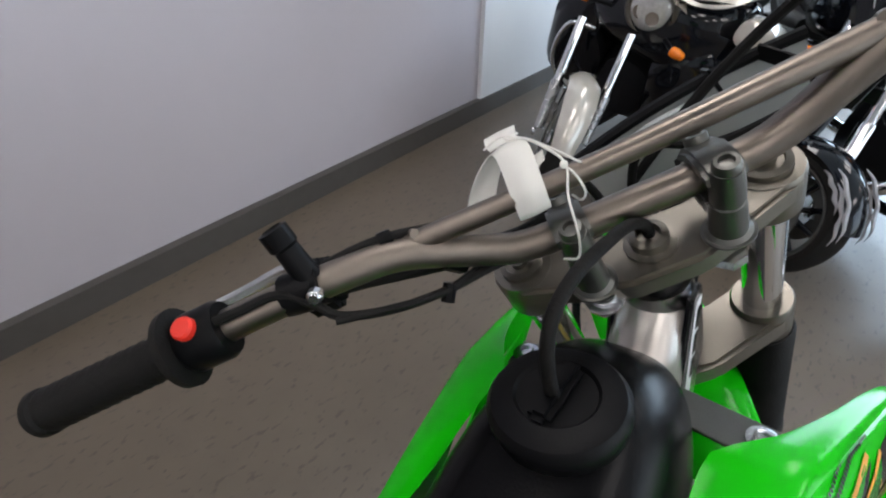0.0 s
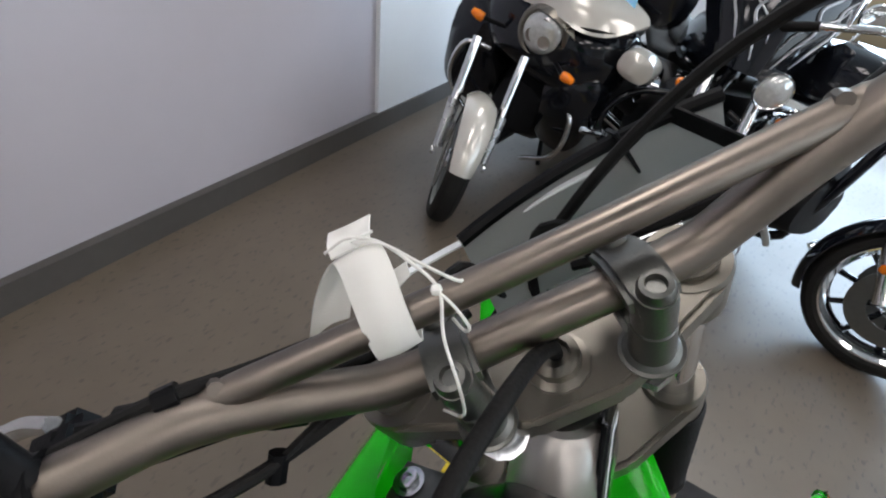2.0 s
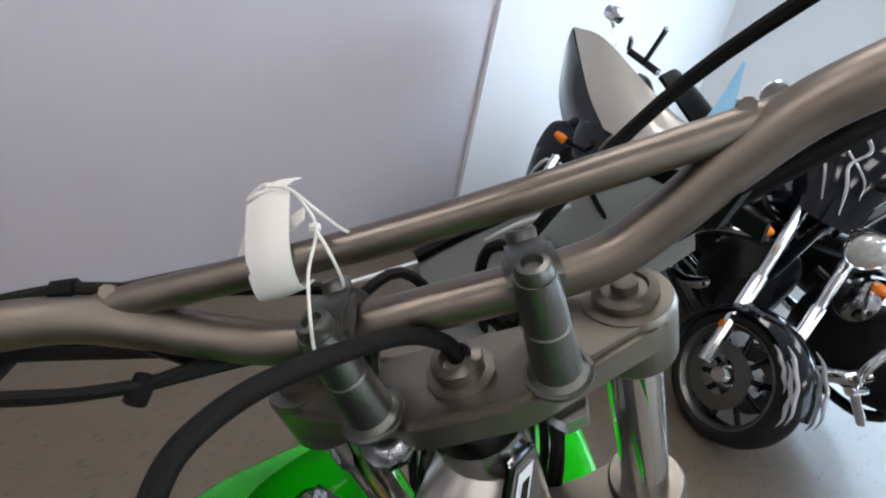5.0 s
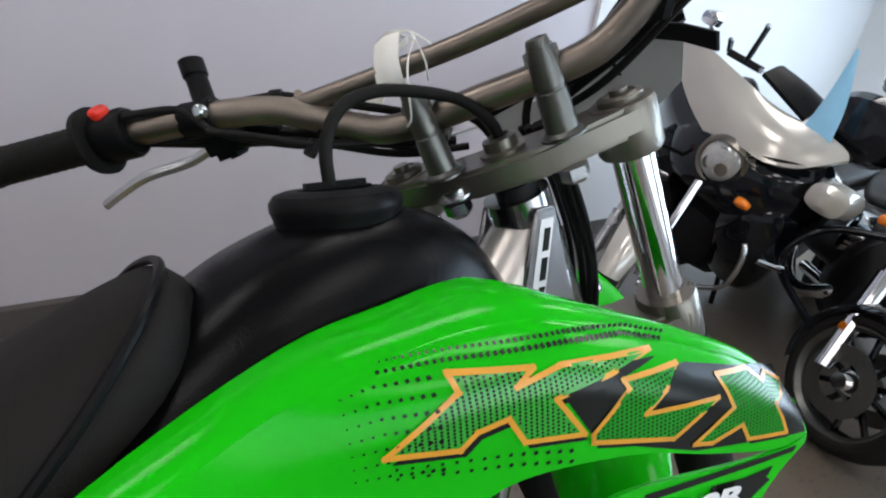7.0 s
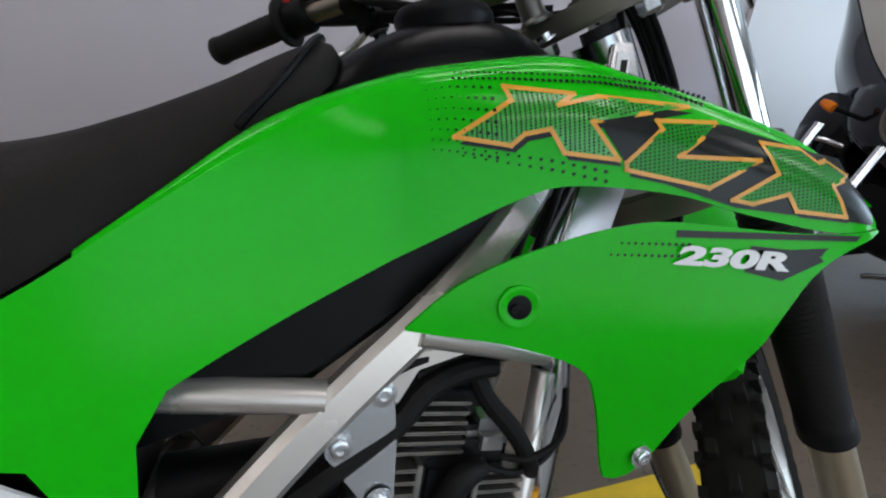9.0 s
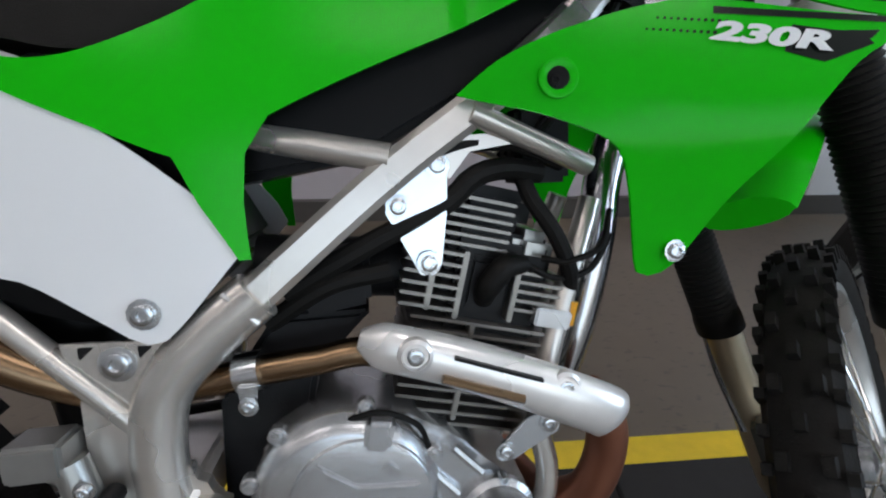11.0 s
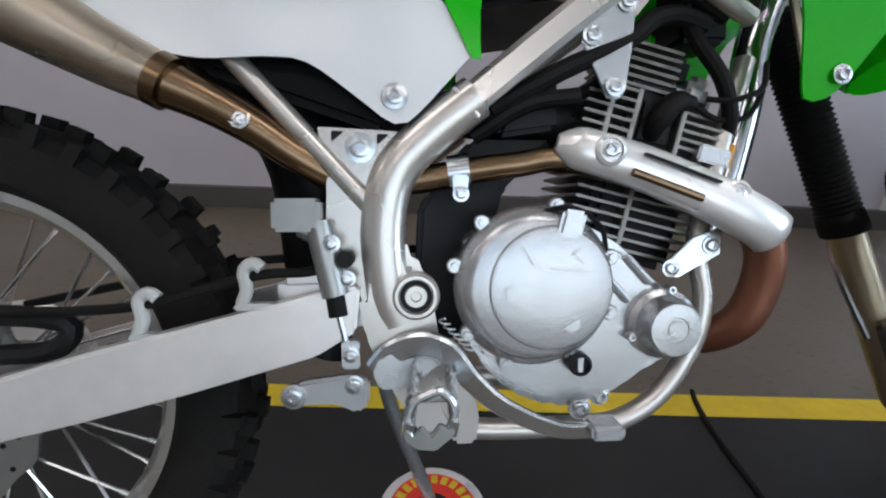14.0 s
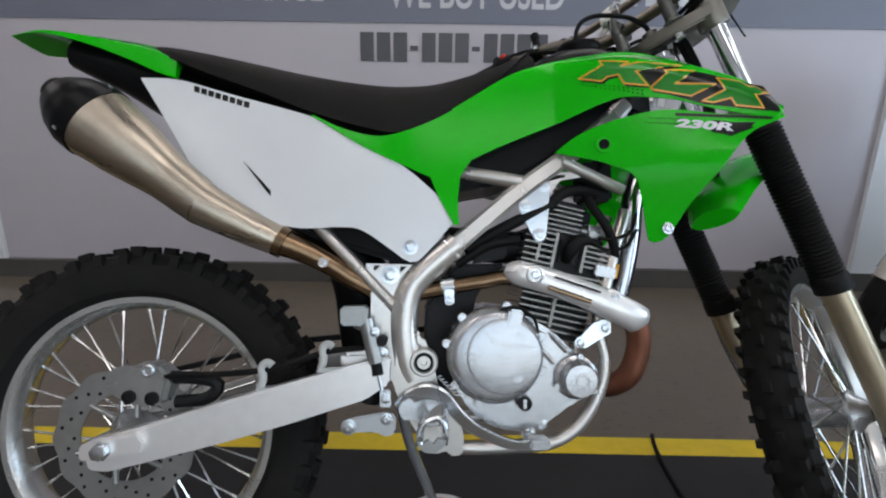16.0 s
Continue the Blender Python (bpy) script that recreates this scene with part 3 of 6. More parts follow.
SEAT_ROWS = [(0.010, 0.744, 0.715, 0.055), (0.07, 0.732, 0.697, 0.082), (0.15, 0.715, 0.662, 0.098), (0.24, 0.695, 0.626, 0.106), (0.34, 0.673, 0.584, 0.113), (0.44, 0.657, 0.552, 0.120), (0.50, 0.653, 0.543, 0.122), (0.56, 0.656, 0.566, 0.116), (0.62, 0.670, 0.600, 0.106), (0.68, 0.691, 0.634, 0.094), (0.72, 0.709, 0.656, 0.084), (0.748, 0.720, 0.674, 0.072), (0.764, 0.722, 0.690, 0.055), (0.774, 0.714, 0.703, 0.025)]
seat = part("seat", body_loft(refine(SEAT_ROWS, 90)), SEAT, bike, "black textured vinyl seat")
part("seat_seam", tube([(0.69, -0.092, 0.652), (0.722, -0.080, 0.684), (0.750, -0.056, 0.716), (0.762, 0, 0.727), (0.750, 0.056, 0.716), (0.722, 0.080, 0.684), (0.69, 0.092, 0.652)], 0.003, 40, 8), BLACKP, seat)
TANK_ROWS = [(0.70, 0.660, 0.56, 0.084), (0.75, 0.694, 0.58, 0.084), (0.80, 0.724, 0.60, 0.082), (0.86, 0.742, 0.61, 0.079), (0.92, 0.741, 0.61, 0.072), (0.97, 0.716, 0.60, 0.060), (1.005, 0.676, 0.59, 0.044)]
tank = part("fuel_tank", body_loft(refine(TANK_ROWS, 30), 22), TANKM, bike, "black plastic fuel tank")
cap = part("fuel_cap", lathe([(0.043, -0.012), (0.045, 0.000), (0.0465, 0.003), (0.0465, 0.009), (0.043, 0.014), (0.036, 0.0165), (0.028, 0.017), (0.026, 0.0145), (0, 0.014)], (0.876, 0, 0.741), (0.02, 0, 1), 40), BLACKP, bike, "round black fuel cap")
part("cap_grip", block(0.850, 0.902, -0.008, 0.008, 0.753, 0.763, 0.004), BLACKP, cap)
# vent hose from the cap over to the steering stem
part("vent_hose", tube([(0.872, 0.0, 0.757), (0.872, 0.001, 0.783), (0.880, 0.002, 0.804), (0.895, 0.002, 0.817), (0.926, 0.000, 0.824), (0.985, -0.003, 0.818), (1.020, -0.003, 0.800), (1.030, -0.003, 0.786)], 0.0048, 40, 12), RUBBER, bike)
# rear mudguard
FEND = [(-0.245, 0.762, 0.045, 0.004), (-0.18, 0.766, 0.062, 0.010), (-0.10, 0.757, 0.072, 0.022), (0.0, 0.741, 0.080, 0.046), (0.05, 0.728, 0.085, 0.058), (0.085, 0.716, 0.088, 0.058)]
bm = bmesh.new()
rings = []
for x, z, w, d in [(x, smooth_at(x, [(r[0], r[1]) for r in FEND]), smooth_at(x, [(r[0], r[2]) for r in FEND]), smooth_at(x, [(r[0], r[3]) for r in FEND])) for x in np.linspace(-0.245, 0.085, 18)]:
    rings.append([V(x, -w, z - d), V(x, -w * 0.94, z - d * 0.35), V(x, -w * 0.7, z - d * 0.06), V(x, 0, z), V(x, w * 0.7, z - d * 0.06), V(x, w * 0.94, z - d * 0.35), V(x, w, z - d), V(x, w * 0.9, z - d), V(x, w * 0.65, z - d * 0.3 - 0.004), V(x, 0, z - 0.006), V(x, -w * 0.65, z - d * 0.3 - 0.004), V(x, -w * 0.9, z - d)])
part("rear_mudguard", skin(bm, rings), GREEN, bike, "green rear mudguard")
part("inner_mudguard", tube([(-0.15, 0, 0.742), (0.0, 0, 0.685), (0.14, 0, 0.60), (0.30, 0, 0.45), (0.40, 0, 0.30), (0.415, 0, 0.12)], [0.03, 0.055, 0.07, 0.075, 0.06, 0.045], 30, 12), BLACKP, bike, "black inner mudguard")
part("air_box", plate([(0.38, 0.52), (0.56, 0.43), (0.70, 0.452), (0.80, 0.505), (0.91, 0.590), (0.89, 0.625), (0.70, 0.63), (0.50, 0.58)], -0.090, 0.090, 0.008), BLACKP, bike)
part("air_box_side", plate([(0.20, 0.45), (0.32, 0.36), (0.50, 0.30), (0.58, 0.37), (0.53, 0.47), (0.35, 0.56)], -0.095, 0.095, 0.01), BLACKP, bike)

# frame
for s in (-1, 1):
    bm2 = sweep(bmesh.new(), spline([(0.945, s * 0.055, 0.612), (0.90, s * 0.078, 0.570), (0.83, s * 0.092, 0.512), (0.72, s * 0.099, 0.435), (0.590, s * 0.106, 0.330)], 24), rect(0.034, 0.026, 0.25))
    beam = part("frame_beam", bm2, FRAMEM, bike, "flat silver painted frame beam")
    part("pivot_casting", sweep(bmesh.new(), spline([(0.600, s * 0.107, 0.338), (0.552, s * 0.107, 0.300), (0.513, s * 0.107, 0.258), (0.500, s * 0.107, 0.205), (0.501, s * 0.107, 0.155), (0.506, s * 0.106, 0.118), (0.514, s * 0.104, 0.095)], 30), [(0.0245 * math.cos(k * 0.3927), 0.0195 * math.sin(k * 0.3927)) for k in range(16)]), FRAMEM, beam)
    part("weld_bead", tube([(0.574, s * 0.120, 0.343), (0.588, s * 0.122, 0.330), (0.601, s * 0.120, 0.314)], 0.003, 10, 8), ALU, beam)
    part("subframe_tube", rod((0.30, s * 0.092, 0.426), (0.484, s * 0.102, 0.224), 0.0115), FRAMEM, bike)
    part("upper_tube", rod((0.585, s * 0.080, 0.480), (0.725, s * 0.100, 0.452), 0.0135), FRAMEM, bike)
    part("shroud_stay", rod((0.80, s * 0.104, 0.490), (0.925, s * 0.080, 0.437), 0.011), FRAMEM, bike)
    part("cradle_tube", tube([(0.945, s * 0.045, 0.40), (0.895, s * 0.070, 0.27), (0.868, s * 0.086, 0.18), (0.876, s * 0.09, 0.110), (0.864, s * 0.09, 0.055), (0.828, s * 0.09, -0.002), (0.780, s * 0.09, -0.034), (0.72, s * 0.09, -0.041), (0.59, s * 0.09, -0.038), (0.54, s * 0.09, -0.01)], 0.0125, 60, 14), FRAMEM, bike)
    part("side_swingarm", plate([(0.475, 0.138), (0.470, 0.088), (0.427, 0.062), (0.291, 0.024), (0.182, -0.003), (0.058, -0.030), (-0.020, -0.046), (-0.050, -0.041), (-0.055, -0.020), (-0.050, 0.008), (0.049, 0.032), (0.190, 0.071), (0.333, 0.106), (0.426, 0.129)], s * 0.094, s * 0.124, 0.004), ALU, bike, "brushed aluminium swingarm")
part("swingarm_bridge", block(0.38, 0.52, -0.094, 0.094, 0.085, 0.145, 0.01), ALU, bike)
part("pivot_foot", plate([(0.478, 0.190), (0.522, 0.190), (0.532, 0.158), (0.550, 0.148), (0.559, 0.130), (0.557, 0.108), (0.548, 0.082), (0.528, 0.068), (0.505, 0.063), (0.484, 0.075), (0.472, 0.119), (0.478, 0.160)], -0.121, -0.088, 0.010), FRAMEM, bike)
part("pivot_boss", lathe([(0.0255, -0.010), (0.0255, 0.006), (0.0225, 0.010), (0.0190, 0.010), (0.0175, 0.004), (0.0120, 0.004), (0.0115, 0.008), (0.006, 0.008), (0.005, 0.003), (0, 0.003)], (0.534, -0.119, 0.126), (0, -1, 0), 28), FRAMEM, bike)
part("pivot_recess", lathe([(0.0172, 0), (0.0172, 0.0015), (0.0122, 0.0015), (0.0122, 0)], (0.534, -0.1232, 0.126), (0, -1, 0), 24, None, False), DARKM, bike)
part("lower_casting", plate([(0.470, 0.125), (0.50, 0.133), (0.552, 0.120), (0.560, 0.075), (0.560, 0.02), (0.585, -0.035), (0.545, -0.045), (0.505, 0.02), (0.478, 0.08)], -0.116, -0.085, 0.008), FRAMEM, bike)
part("upper_bracket", plate([(0.431, 0.306), (0.545, 0.300), (0.52, 0.262), (0.49, 0.235), (0.49, 0.13), (0.440, 0.14), (0.438, 0.197), (0.440, 0.262)], -0.104, -0.098, 0.001), FRAMEM, bike)
for x, z in ((0.452, 0.296), (0.500, 0.293)):
    part("lightening_hole", plate([(x - 0.006, z - 0.006), (x + 0.007, z + 0.005), (x - 0.006, z + 0.006)], -0.1055, -0.1035, 0.001), DARKM, bike)
bolt((0.476, -0.104, 0.284), (0, -1, 0), 0.011, bike)
neck = part("steering_neck", tube([(1.050, 0, 0.735), (1.076, 0, 0.67), (1.104, 0, 0.60)], 0.031, 12, 24), POLISH, bike, "polished steering neck")
part("backbone_tube", tube([(1.060, 0, 0.69), (0.995, 0, 0.62), (0.90, 0, 0.585), (0.80, 0, 0.575)], [0.034, 0.036, 0.032, 0.03], 20, 16), FRAMEM, bike)
for s in (-1, 1):
    part("neck_gusset", plate([(1.040, 0.722), (1.064, 0.724), (1.085, 0.64), (1.02, 0.50), (0.975, 0.53), (1.015, 0.63)], s * 0.030, s * 0.036, 0.002), POLISH, bike)
    part("panel_tab", sweep(bmesh.new(), [(0.985, s * 0.040, 0.655), (0.985, s * 0.116, 0.642)], rect(0.004, 0.034, 0.2), None, (1, 0, 0)), CLAMP, bike)
    bolt((0.985, s * 0.104, 0.647), (0, s * 0.15, 1), 0.009, bike, ZINC, 0.006)
bolt((0.999, 0.022, 0.738), (-0.5, 0, 0.85), 0.012, bike, ZINC, 0.008)
part("warning_label", plate([(1.044, 0.714), (1.060, 0.714), (1.040, 0.614), (1.022, 0.614)], -0.0372, -0.0366, 0), WHITEDEC, neck)
for k in range(3):
    part("label_bar", plate([(1.0475 - k * 0.0045, 0.706 - k * 0.026), (1.0550 - k * 0.0045, 0.706 - k * 0.026), (1.0510 - k * 0.0045, 0.686 - k * 0.026), (1.0435 - k * 0.0045, 0.686 - k * 0.026)], -0.0380, -0.0374, 0), BLKDEC, neck)
part("down_tube", tube([(1.070, 0, 0.62), (0.998, -0.012, 0.49), (0.973, -0.018, 0.42), (0.964, -0.020, 0.35), (0.942, -0.020, 0.25), (0.915, -0.020, 0.18)], 0.0215, 30, 18), POLISH, bike, "polished frame down tube")

# engine
engine = part("engine_case", plate([(0.580, 0.175), (0.584, 0.09), (0.602, 0.050), (0.64, 0.008), (0.69, -0.012), (0.735, -0.010), (0.775, 0.010), (0.808, 0.036), (0.846, 0.050), (0.857, 0.098), (0.815, 0.130), (0.775, 0.172), (0.72, 0.205), (0.66, 0.215), (0.608, 0.200)], -0.108, 0.10, 0.010), CAST, bike, "silver cast engine case")
CC = (0.664, -0.106, 0.134)
part("clutch_cover", lathe([(0.089, 0), (0.089, 0.010), (0.0865, 0.014), (0.081, 0.021), (0.0765, 0.0255), (0.070, 0.0275), (0, 0.0285)], CC, (0, -1, 0), 56), CAST, engine)
part("cover_cap", lathe([(0.068, 0.018), (0.0675, 0.0275), (0.0655, 0.0298), (0.060, 0.0308), (0.030, 0.0318), (0, 0.0321)], (0.678, CC[1], 0.134), (0, -1, 0), 56), CAST, engine)
for a in (40, 150, 265):
    part("cap_boss", plate([(-0.010, 0.040), (0.010, 0.040), (0.007, 0.052), (-0.007, 0.052)], -0.1402, -0.134, 0.002), CAST, engine, "", Matrix.Translation((0.678, 0, 0.134)) @ Matrix.Rotation(radians(a), 4, "Y"))
for a in (20, 75, 130, 165, 215, 250, 300, 340):
    p = (CC[0] + 0.091 * math.cos(radians(a)), -0.108, CC[2] + 0.091 * math.sin(radians(a)))
    part("cover_lug", lathe([(0.009, 0), (0.009, 0.010), (0.0075, 0.012), (0.0045, 0.012), (0.0042, 0.016), (0, 0.016)], p, (0, -1, 0), 12), CAST, engine)
part("cover_rib", plate([(0.689, 0.219), (0.715, 0.215), (0.707, 0.186), (0.682, 0.191)], -0.141, -0.112, 0.004), CAST, engine)
part("cover_ridge", plate([(0.640, 0.184), (0.676, 0.158), (0.734, 0.153), (0.732, 0.146), (0.676, 0.148), (0.655, 0.158)], -0.1412, -0.130, 0.0025), CAST, engine)
part("sight_glass", lathe([(0.013, 0), (0.013, 0.012), (0.010, 0.013), (0.0095, 0.009), (0, 0.009)], (0.714, -0.116, 0.047), (0, -1, 0), 24), DARKM, engine)
part("sight_mark", plate([(0.711, 0.055), (0.717, 0.055), (0.717, 0.039), (0.711, 0.039)], -0.1285, -0.1255, 0), CAST, engine)
FILT = part("filter_cover", lathe([(0.040, 0), (0.040, 0.008), (0.034, 0.012), (0.0315, 0.030), (0.028, 0.036), (0.014, 0.0365), (0.013, 0.0350), (0.010, 0.0350), (0.009, 0.0365), (0, 0.0365)], (0.813, -0.108, 0.088), (0, -1, 0), 36), CAST, engine)
for a in (80, 200, 320):
    p = (0.813 + 0.040 * math.cos(radians(a)), -0.110, 0.088 + 0.040 * math.sin(radians(a)))
    bolt(p, (0, -1, 0), 0.005, engine, washer=False, h=0.012)
for z0, x0 in ((0.165, 0.770), (0.145, 0.745)):
    part("case_rib", rod((x0, -0.110, z0), (x0 + 0.028, -0.112, z0 - 0.030), 0.005, 8), CAST, engine)
part("sensor_lead", tube([(0.665, -0.122, 0.213), (0.70, -0.125, 0.220), (0.735, -0.12, 0.200), (0.745, -0.115, 0.17)], 0.003, 20, 8), RUBBER, engine)
part("sensor_cap", rod((0.655, -0.115, 0.205), (0.680, -0.118, 0.213), 0.008, 10), DARKM, engine)
CYL = pose(0.806, 0, 0.225, 0, 14, 0)
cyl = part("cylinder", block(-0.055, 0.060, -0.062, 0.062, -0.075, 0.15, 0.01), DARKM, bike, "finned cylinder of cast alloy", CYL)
def fins(x0, x1, w, z0, z1, n, r=0.0012):
    for k in range(n):
        z = z0 + (z1 - z0) * k / (n - 1)
        part("fin", block(x0, x1, -w, w, z, z + 0.0034, r), FINM, cyl)


fins(-0.084, 0.076, 0.078, -0.062, 0.050, 10)
fins(-0.100, -0.040, 0.080, 0.062, 0.120, 6)
fins(0.020, 0.072, 0.076, 0.072, 0.112, 5)
fins(-0.066, 0.006, 0.070, 0.130, 0.178, 6, 0.0016)
for x, z0, z1 in ((-0.039, 0.055, 0.126), (-0.070, 0.060, 0.122), (0.019, 0.060, 0.118), (-0.018, -0.055, 0.052)):
    part("fin_post", block(x - 0.003, x + 0.003, -0.079, -0.058, z0, z1, 0.001), FINM, cyl)
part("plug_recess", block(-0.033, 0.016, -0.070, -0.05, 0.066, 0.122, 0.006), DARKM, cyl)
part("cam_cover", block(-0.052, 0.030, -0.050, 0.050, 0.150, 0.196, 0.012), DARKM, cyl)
part("head_casting", block(0.012, 0.058, -0.068, 0.06, 0.120, 0.158, 0.012), ALLOYG, cyl)
part("plug_cap", tube([(-0.010, -0.068, 0.078), (-0.012, -0.082, 0.094), (0.000, -0.086, 0.118), (0.022, -0.080, 0.124)], [0.010, 0.013, 0.013, 0.009], 16, 12), RUBBER, cyl)
part("plug_lead", tube([(0.022, -0.080, 0.124), (0.060, -0.078, 0.115), (0.098, -0.072, 0.130), (0.120, -0.055, 0.170)], 0.0035, 24, 8), RUBBER, cyl)
part("head_block", block(0.045, 0.085, -0.085, -0.055, 0.062, 0.082, 0.002), CAST, cyl)
part("brass_fitting", rod((0.088, -0.072, 0.066), (0.088, -0.072, 0.092), 0.006, 8), GOLDP, cyl)
part("throttle_body", rod((0.58, 0, 0.345), (0.74, 0, 0.33), 0.034, 20), DARKM, bike)
part("regulator_box", plate([(0.63, 0.30), (0.70, 0.31), (0.70, 0.37), (0.64, 0.36)], -0.075, -0.02, 0.006), DARKM, bike)
# dark block added to fill the gap behind the engine with shade
part("rear_engine_shade_block", plate([(0.53, 0.06), (0.60, 0.06), (0.64, 0.24), (0.70, 0.30), (0.60, 0.30), (0.54, 0.22)], -0.06, 0.06, 0.006), DARKM, bike)
for k, pts in enumerate(([(0.60, -0.075, 0.30), (0.66, -0.085, 0.335), (0.72, -0.085, 0.345)], [(0.62, -0.08, 0.33), (0.70, -0.09, 0.372), (0.776, -0.088, 0.407), (0.805, -0.086, 0.431), (0.838, -0.080, 0.438), (0.877, -0.07, 0.432)], [(0.858, -0.07, 0.43), (0.866, -0.08, 0.405), (0.888, -0.085, 0.370), (0.905, -0.080, 0.332), (0.915, -0.06, 0.30)], [(0.73, -0.085, 0.41), (0.77, -0.09, 0.455), (0.84, -0.085, 0.462), (0.90, -0.07, 0.44)], [(0.955, -0.07, 0.39), (0.935, -0.09, 0.355), (0.90, -0.09, 0.342), (0.875, -0.08, 0.345)])):
    part("hose", tube(pts, (0.010, 0.011, 0.009, 0.008, 0.0035)[k], 24, 10), RUBBER, bike)
for k in range(4):
    y = -0.072 + 0.030 * k
    part("cable", tube([(0.86, y, 0.45), (0.90, y - 0.008, 0.50), (0.935, y, 0.555), (0.99, y * 0.5, 0.625)], 0.0045, 16, 8), RUBBER, bike)
part("coil_box", block(0.86, 0.92, -0.05, 0.02, 0.42, 0.50, 0.006), DARKM, bike)
part("radiator_guard", plate([(0.974, 0.462), (0.984, 0.462), (1.004, 0.385), (0.996, 0.380)], -0.078, -0.073, 0.001), LEGM, bike)
for p in ((0.768, -0.099, 0.444), (0.730, -0.099, 0.408), (0.756, -0.101, 0.353)):
    bolt(p, (0, -1, 0), 0.0078, bike)
part("engine_hanger", plate([(0.718, 0.402), (0.724, 0.420), (0.764, 0.456), (0.778, 0.450), (0.776, 0.40), (0.769, 0.350), (0.762, 0.340), (0.748, 0.341), (0.742, 0.354)], -0.098, -0.093, 0.001), ZINC, bike)
part("hanger_gusset", plate([(0.765, 0.445), (0.79, 0.47), (0.855, 0.472), (0.85, 0.462), (0.80, 0.455), (0.78, 0.43)], -0.096, -0.090, 0.001), FRAMEM, bike)
part("lower_hanger", plate([(0.817, 0.152), (0.850, 0.184), (0.884, 0.196), (0.884, 0.166), (0.835, 0.139), (0.820, 0.142)], -0.106, -0.100, 0.001), ZINC, bike)
bolt((0.872, -0.106, 0.176), (0, -1, 0), 0.007, bike)
bolt((0.825, -0.106, 0.150), (0, -1, 0), 0.007, bike)

# exhaust
exh = part("exhaust_header", tube([(0.850, 0.02, 0.072), (0.872, -0.03, 0.055), (0.894, -0.070, 0.060), (0.918, -0.098, 0.086), (0.933, -0.108, 0.132), (0.930, -0.114, 0.176), (0.905, -0.118, 0.212)], 0.0215, 60, 18), RUSTC, bike, "brown heat-stained exhaust header")
part("exhaust_pipe", tube([(0.91, -0.115, 0.205), (0.82, -0.112, 0.245), (0.70, -0.105, 0.272), (0.648, -0.100, 0.267), (0.60, -0.094, 0.261), (0.53, -0.085, 0.250), (0.46, -0.085, 0.250), (0.41, -0.092, 0.275), (0.366, -0.098, 0.305), (0.317, -0.104, 0.332), (0.268, -0.112, 0.353)], [0.016, 0.0155, 0.0150, 0.0140, 0.0140, 0.0150, 0.0160, 0.0175, 0.0190, 0.0215, 0.0255], 80, 18), COPPER, bike, "copper-brown heat-stained exhaust pipe")
part("pipe_clamp", rod((0.572, -0.091, 0.258), (0.595, -0.094, 0.261), 0.0195, 20), ZINC, bike)
part("clamp_tab", plate([(0.574, 0.255), (0.592, 0.255), (0.590, 0.231), (0.583, 0.225), (0.576, 0.231)], -0.114, -0.108, 0.002), ZINC, bike)
bolt((0.583, -0.114, 0.235), (0, -1, 0), 0.006, bike)
bolt((0.357, -0.117, 0.310), (0, -1, 0.3), 0.007, bike)
GC = spline([(0.686, -0.120, 0.290), (0.715, -0.126, 0.281), (0.77, -0.130, 0.264), (0.83, -0.133, 0.240), (0.885, -0.134, 0.215), (0.922, -0.130, 0.195), (0.940, -0.122, 0.178)], 32)
bm = bmesh.new()
rings = []
for k, c in enumerate(GC):
    t = k / 32
    w = (0.0225 + 0.005 * t) * min(1, (t + 0.015) / 0.09) ** 0.5 * min(1, (1.01 - t) / 0.07) ** 0.45
    d = (GC[min(k + 1, 32)] - GC[max(k - 1, 0)]).normalized()
    q = V(-d.z, 0, d.x).normalized()
    rings.append([c + q * (w * math.cos(a)) + V(0, -0.019 * math.sin(a) ** 0.8 * (w / 0.025) + 0.004, 0) for a in [math.pi * i / 14 for i in range(15)]] + [c + q * (-w * 0.85) + V(0, 0.006, 0), c + q * (w * 0.85) + V(0, 0.006, 0)])
guard = part("heat_guard", skin(bm, rings), ALU, bike, "satin silver exhaust heat guard")
for k, (a, b, m_) in enumerate((((0.758, 0.256), (0.832, 0.229), COPPER), ((0.770, 0.2745), (0.850, 0.2455), DARKM))):
    part("slot", sweep(bmesh.new(), [(a[0], -0.1455, a[1]), ((a[0] + b[0]) / 2, -0.1475, (a[1] + b[1]) / 2), (b[0], -0.1485, b[1])], rect(0.008 if k == 0 else 0.003, 0.008, 0.3)), m_, guard)
for x, z in ((0.735, 0.2785), (0.874, 0.2325)):
    c = V(x, -0.140, z)
    part("bolt_seat", lathe([(0.0165, -0.004), (0.0160, 0.004), (0.0125, 0.006), (0.0115, 0.002), (0, 0.002)], c, (0, -1, 0), 24), ALU, guard)
    bolt(tuple(c + V(0, -0.002, 0)), (0, -1, 0), 0.0075, guard, washer=False)
md = (V(-0.020, -0.137, 0.558) - V(0.147, -0.128, 0.420)).normalized()
part("mid_pipe", tube([(0.285, -0.114, 0.346), (0.225, -0.120, 0.375), (0.150, -0.128, 0.417)], [0.0265, 0.032, 0.0385], 14, 24), MUFF, bike, "brushed steel link pipe")
part("pipe_lip", tube([(0.289, -0.1135, 0.344), (0.276, -0.1145, 0.351)], 0.0285, 2, 24), COPPER, bike)
muffler = part("muffler", tube([(0.152, -0.128, 0.416), (0.142, -0.1285, 0.424), (0.06, -0.133, 0.492), (-0.020, -0.137, 0.558)], [0.0385, 0.0425, 0.056, 0.0655], 20, 32), MUFF, bike, "brushed steel muffler with a black end cap")
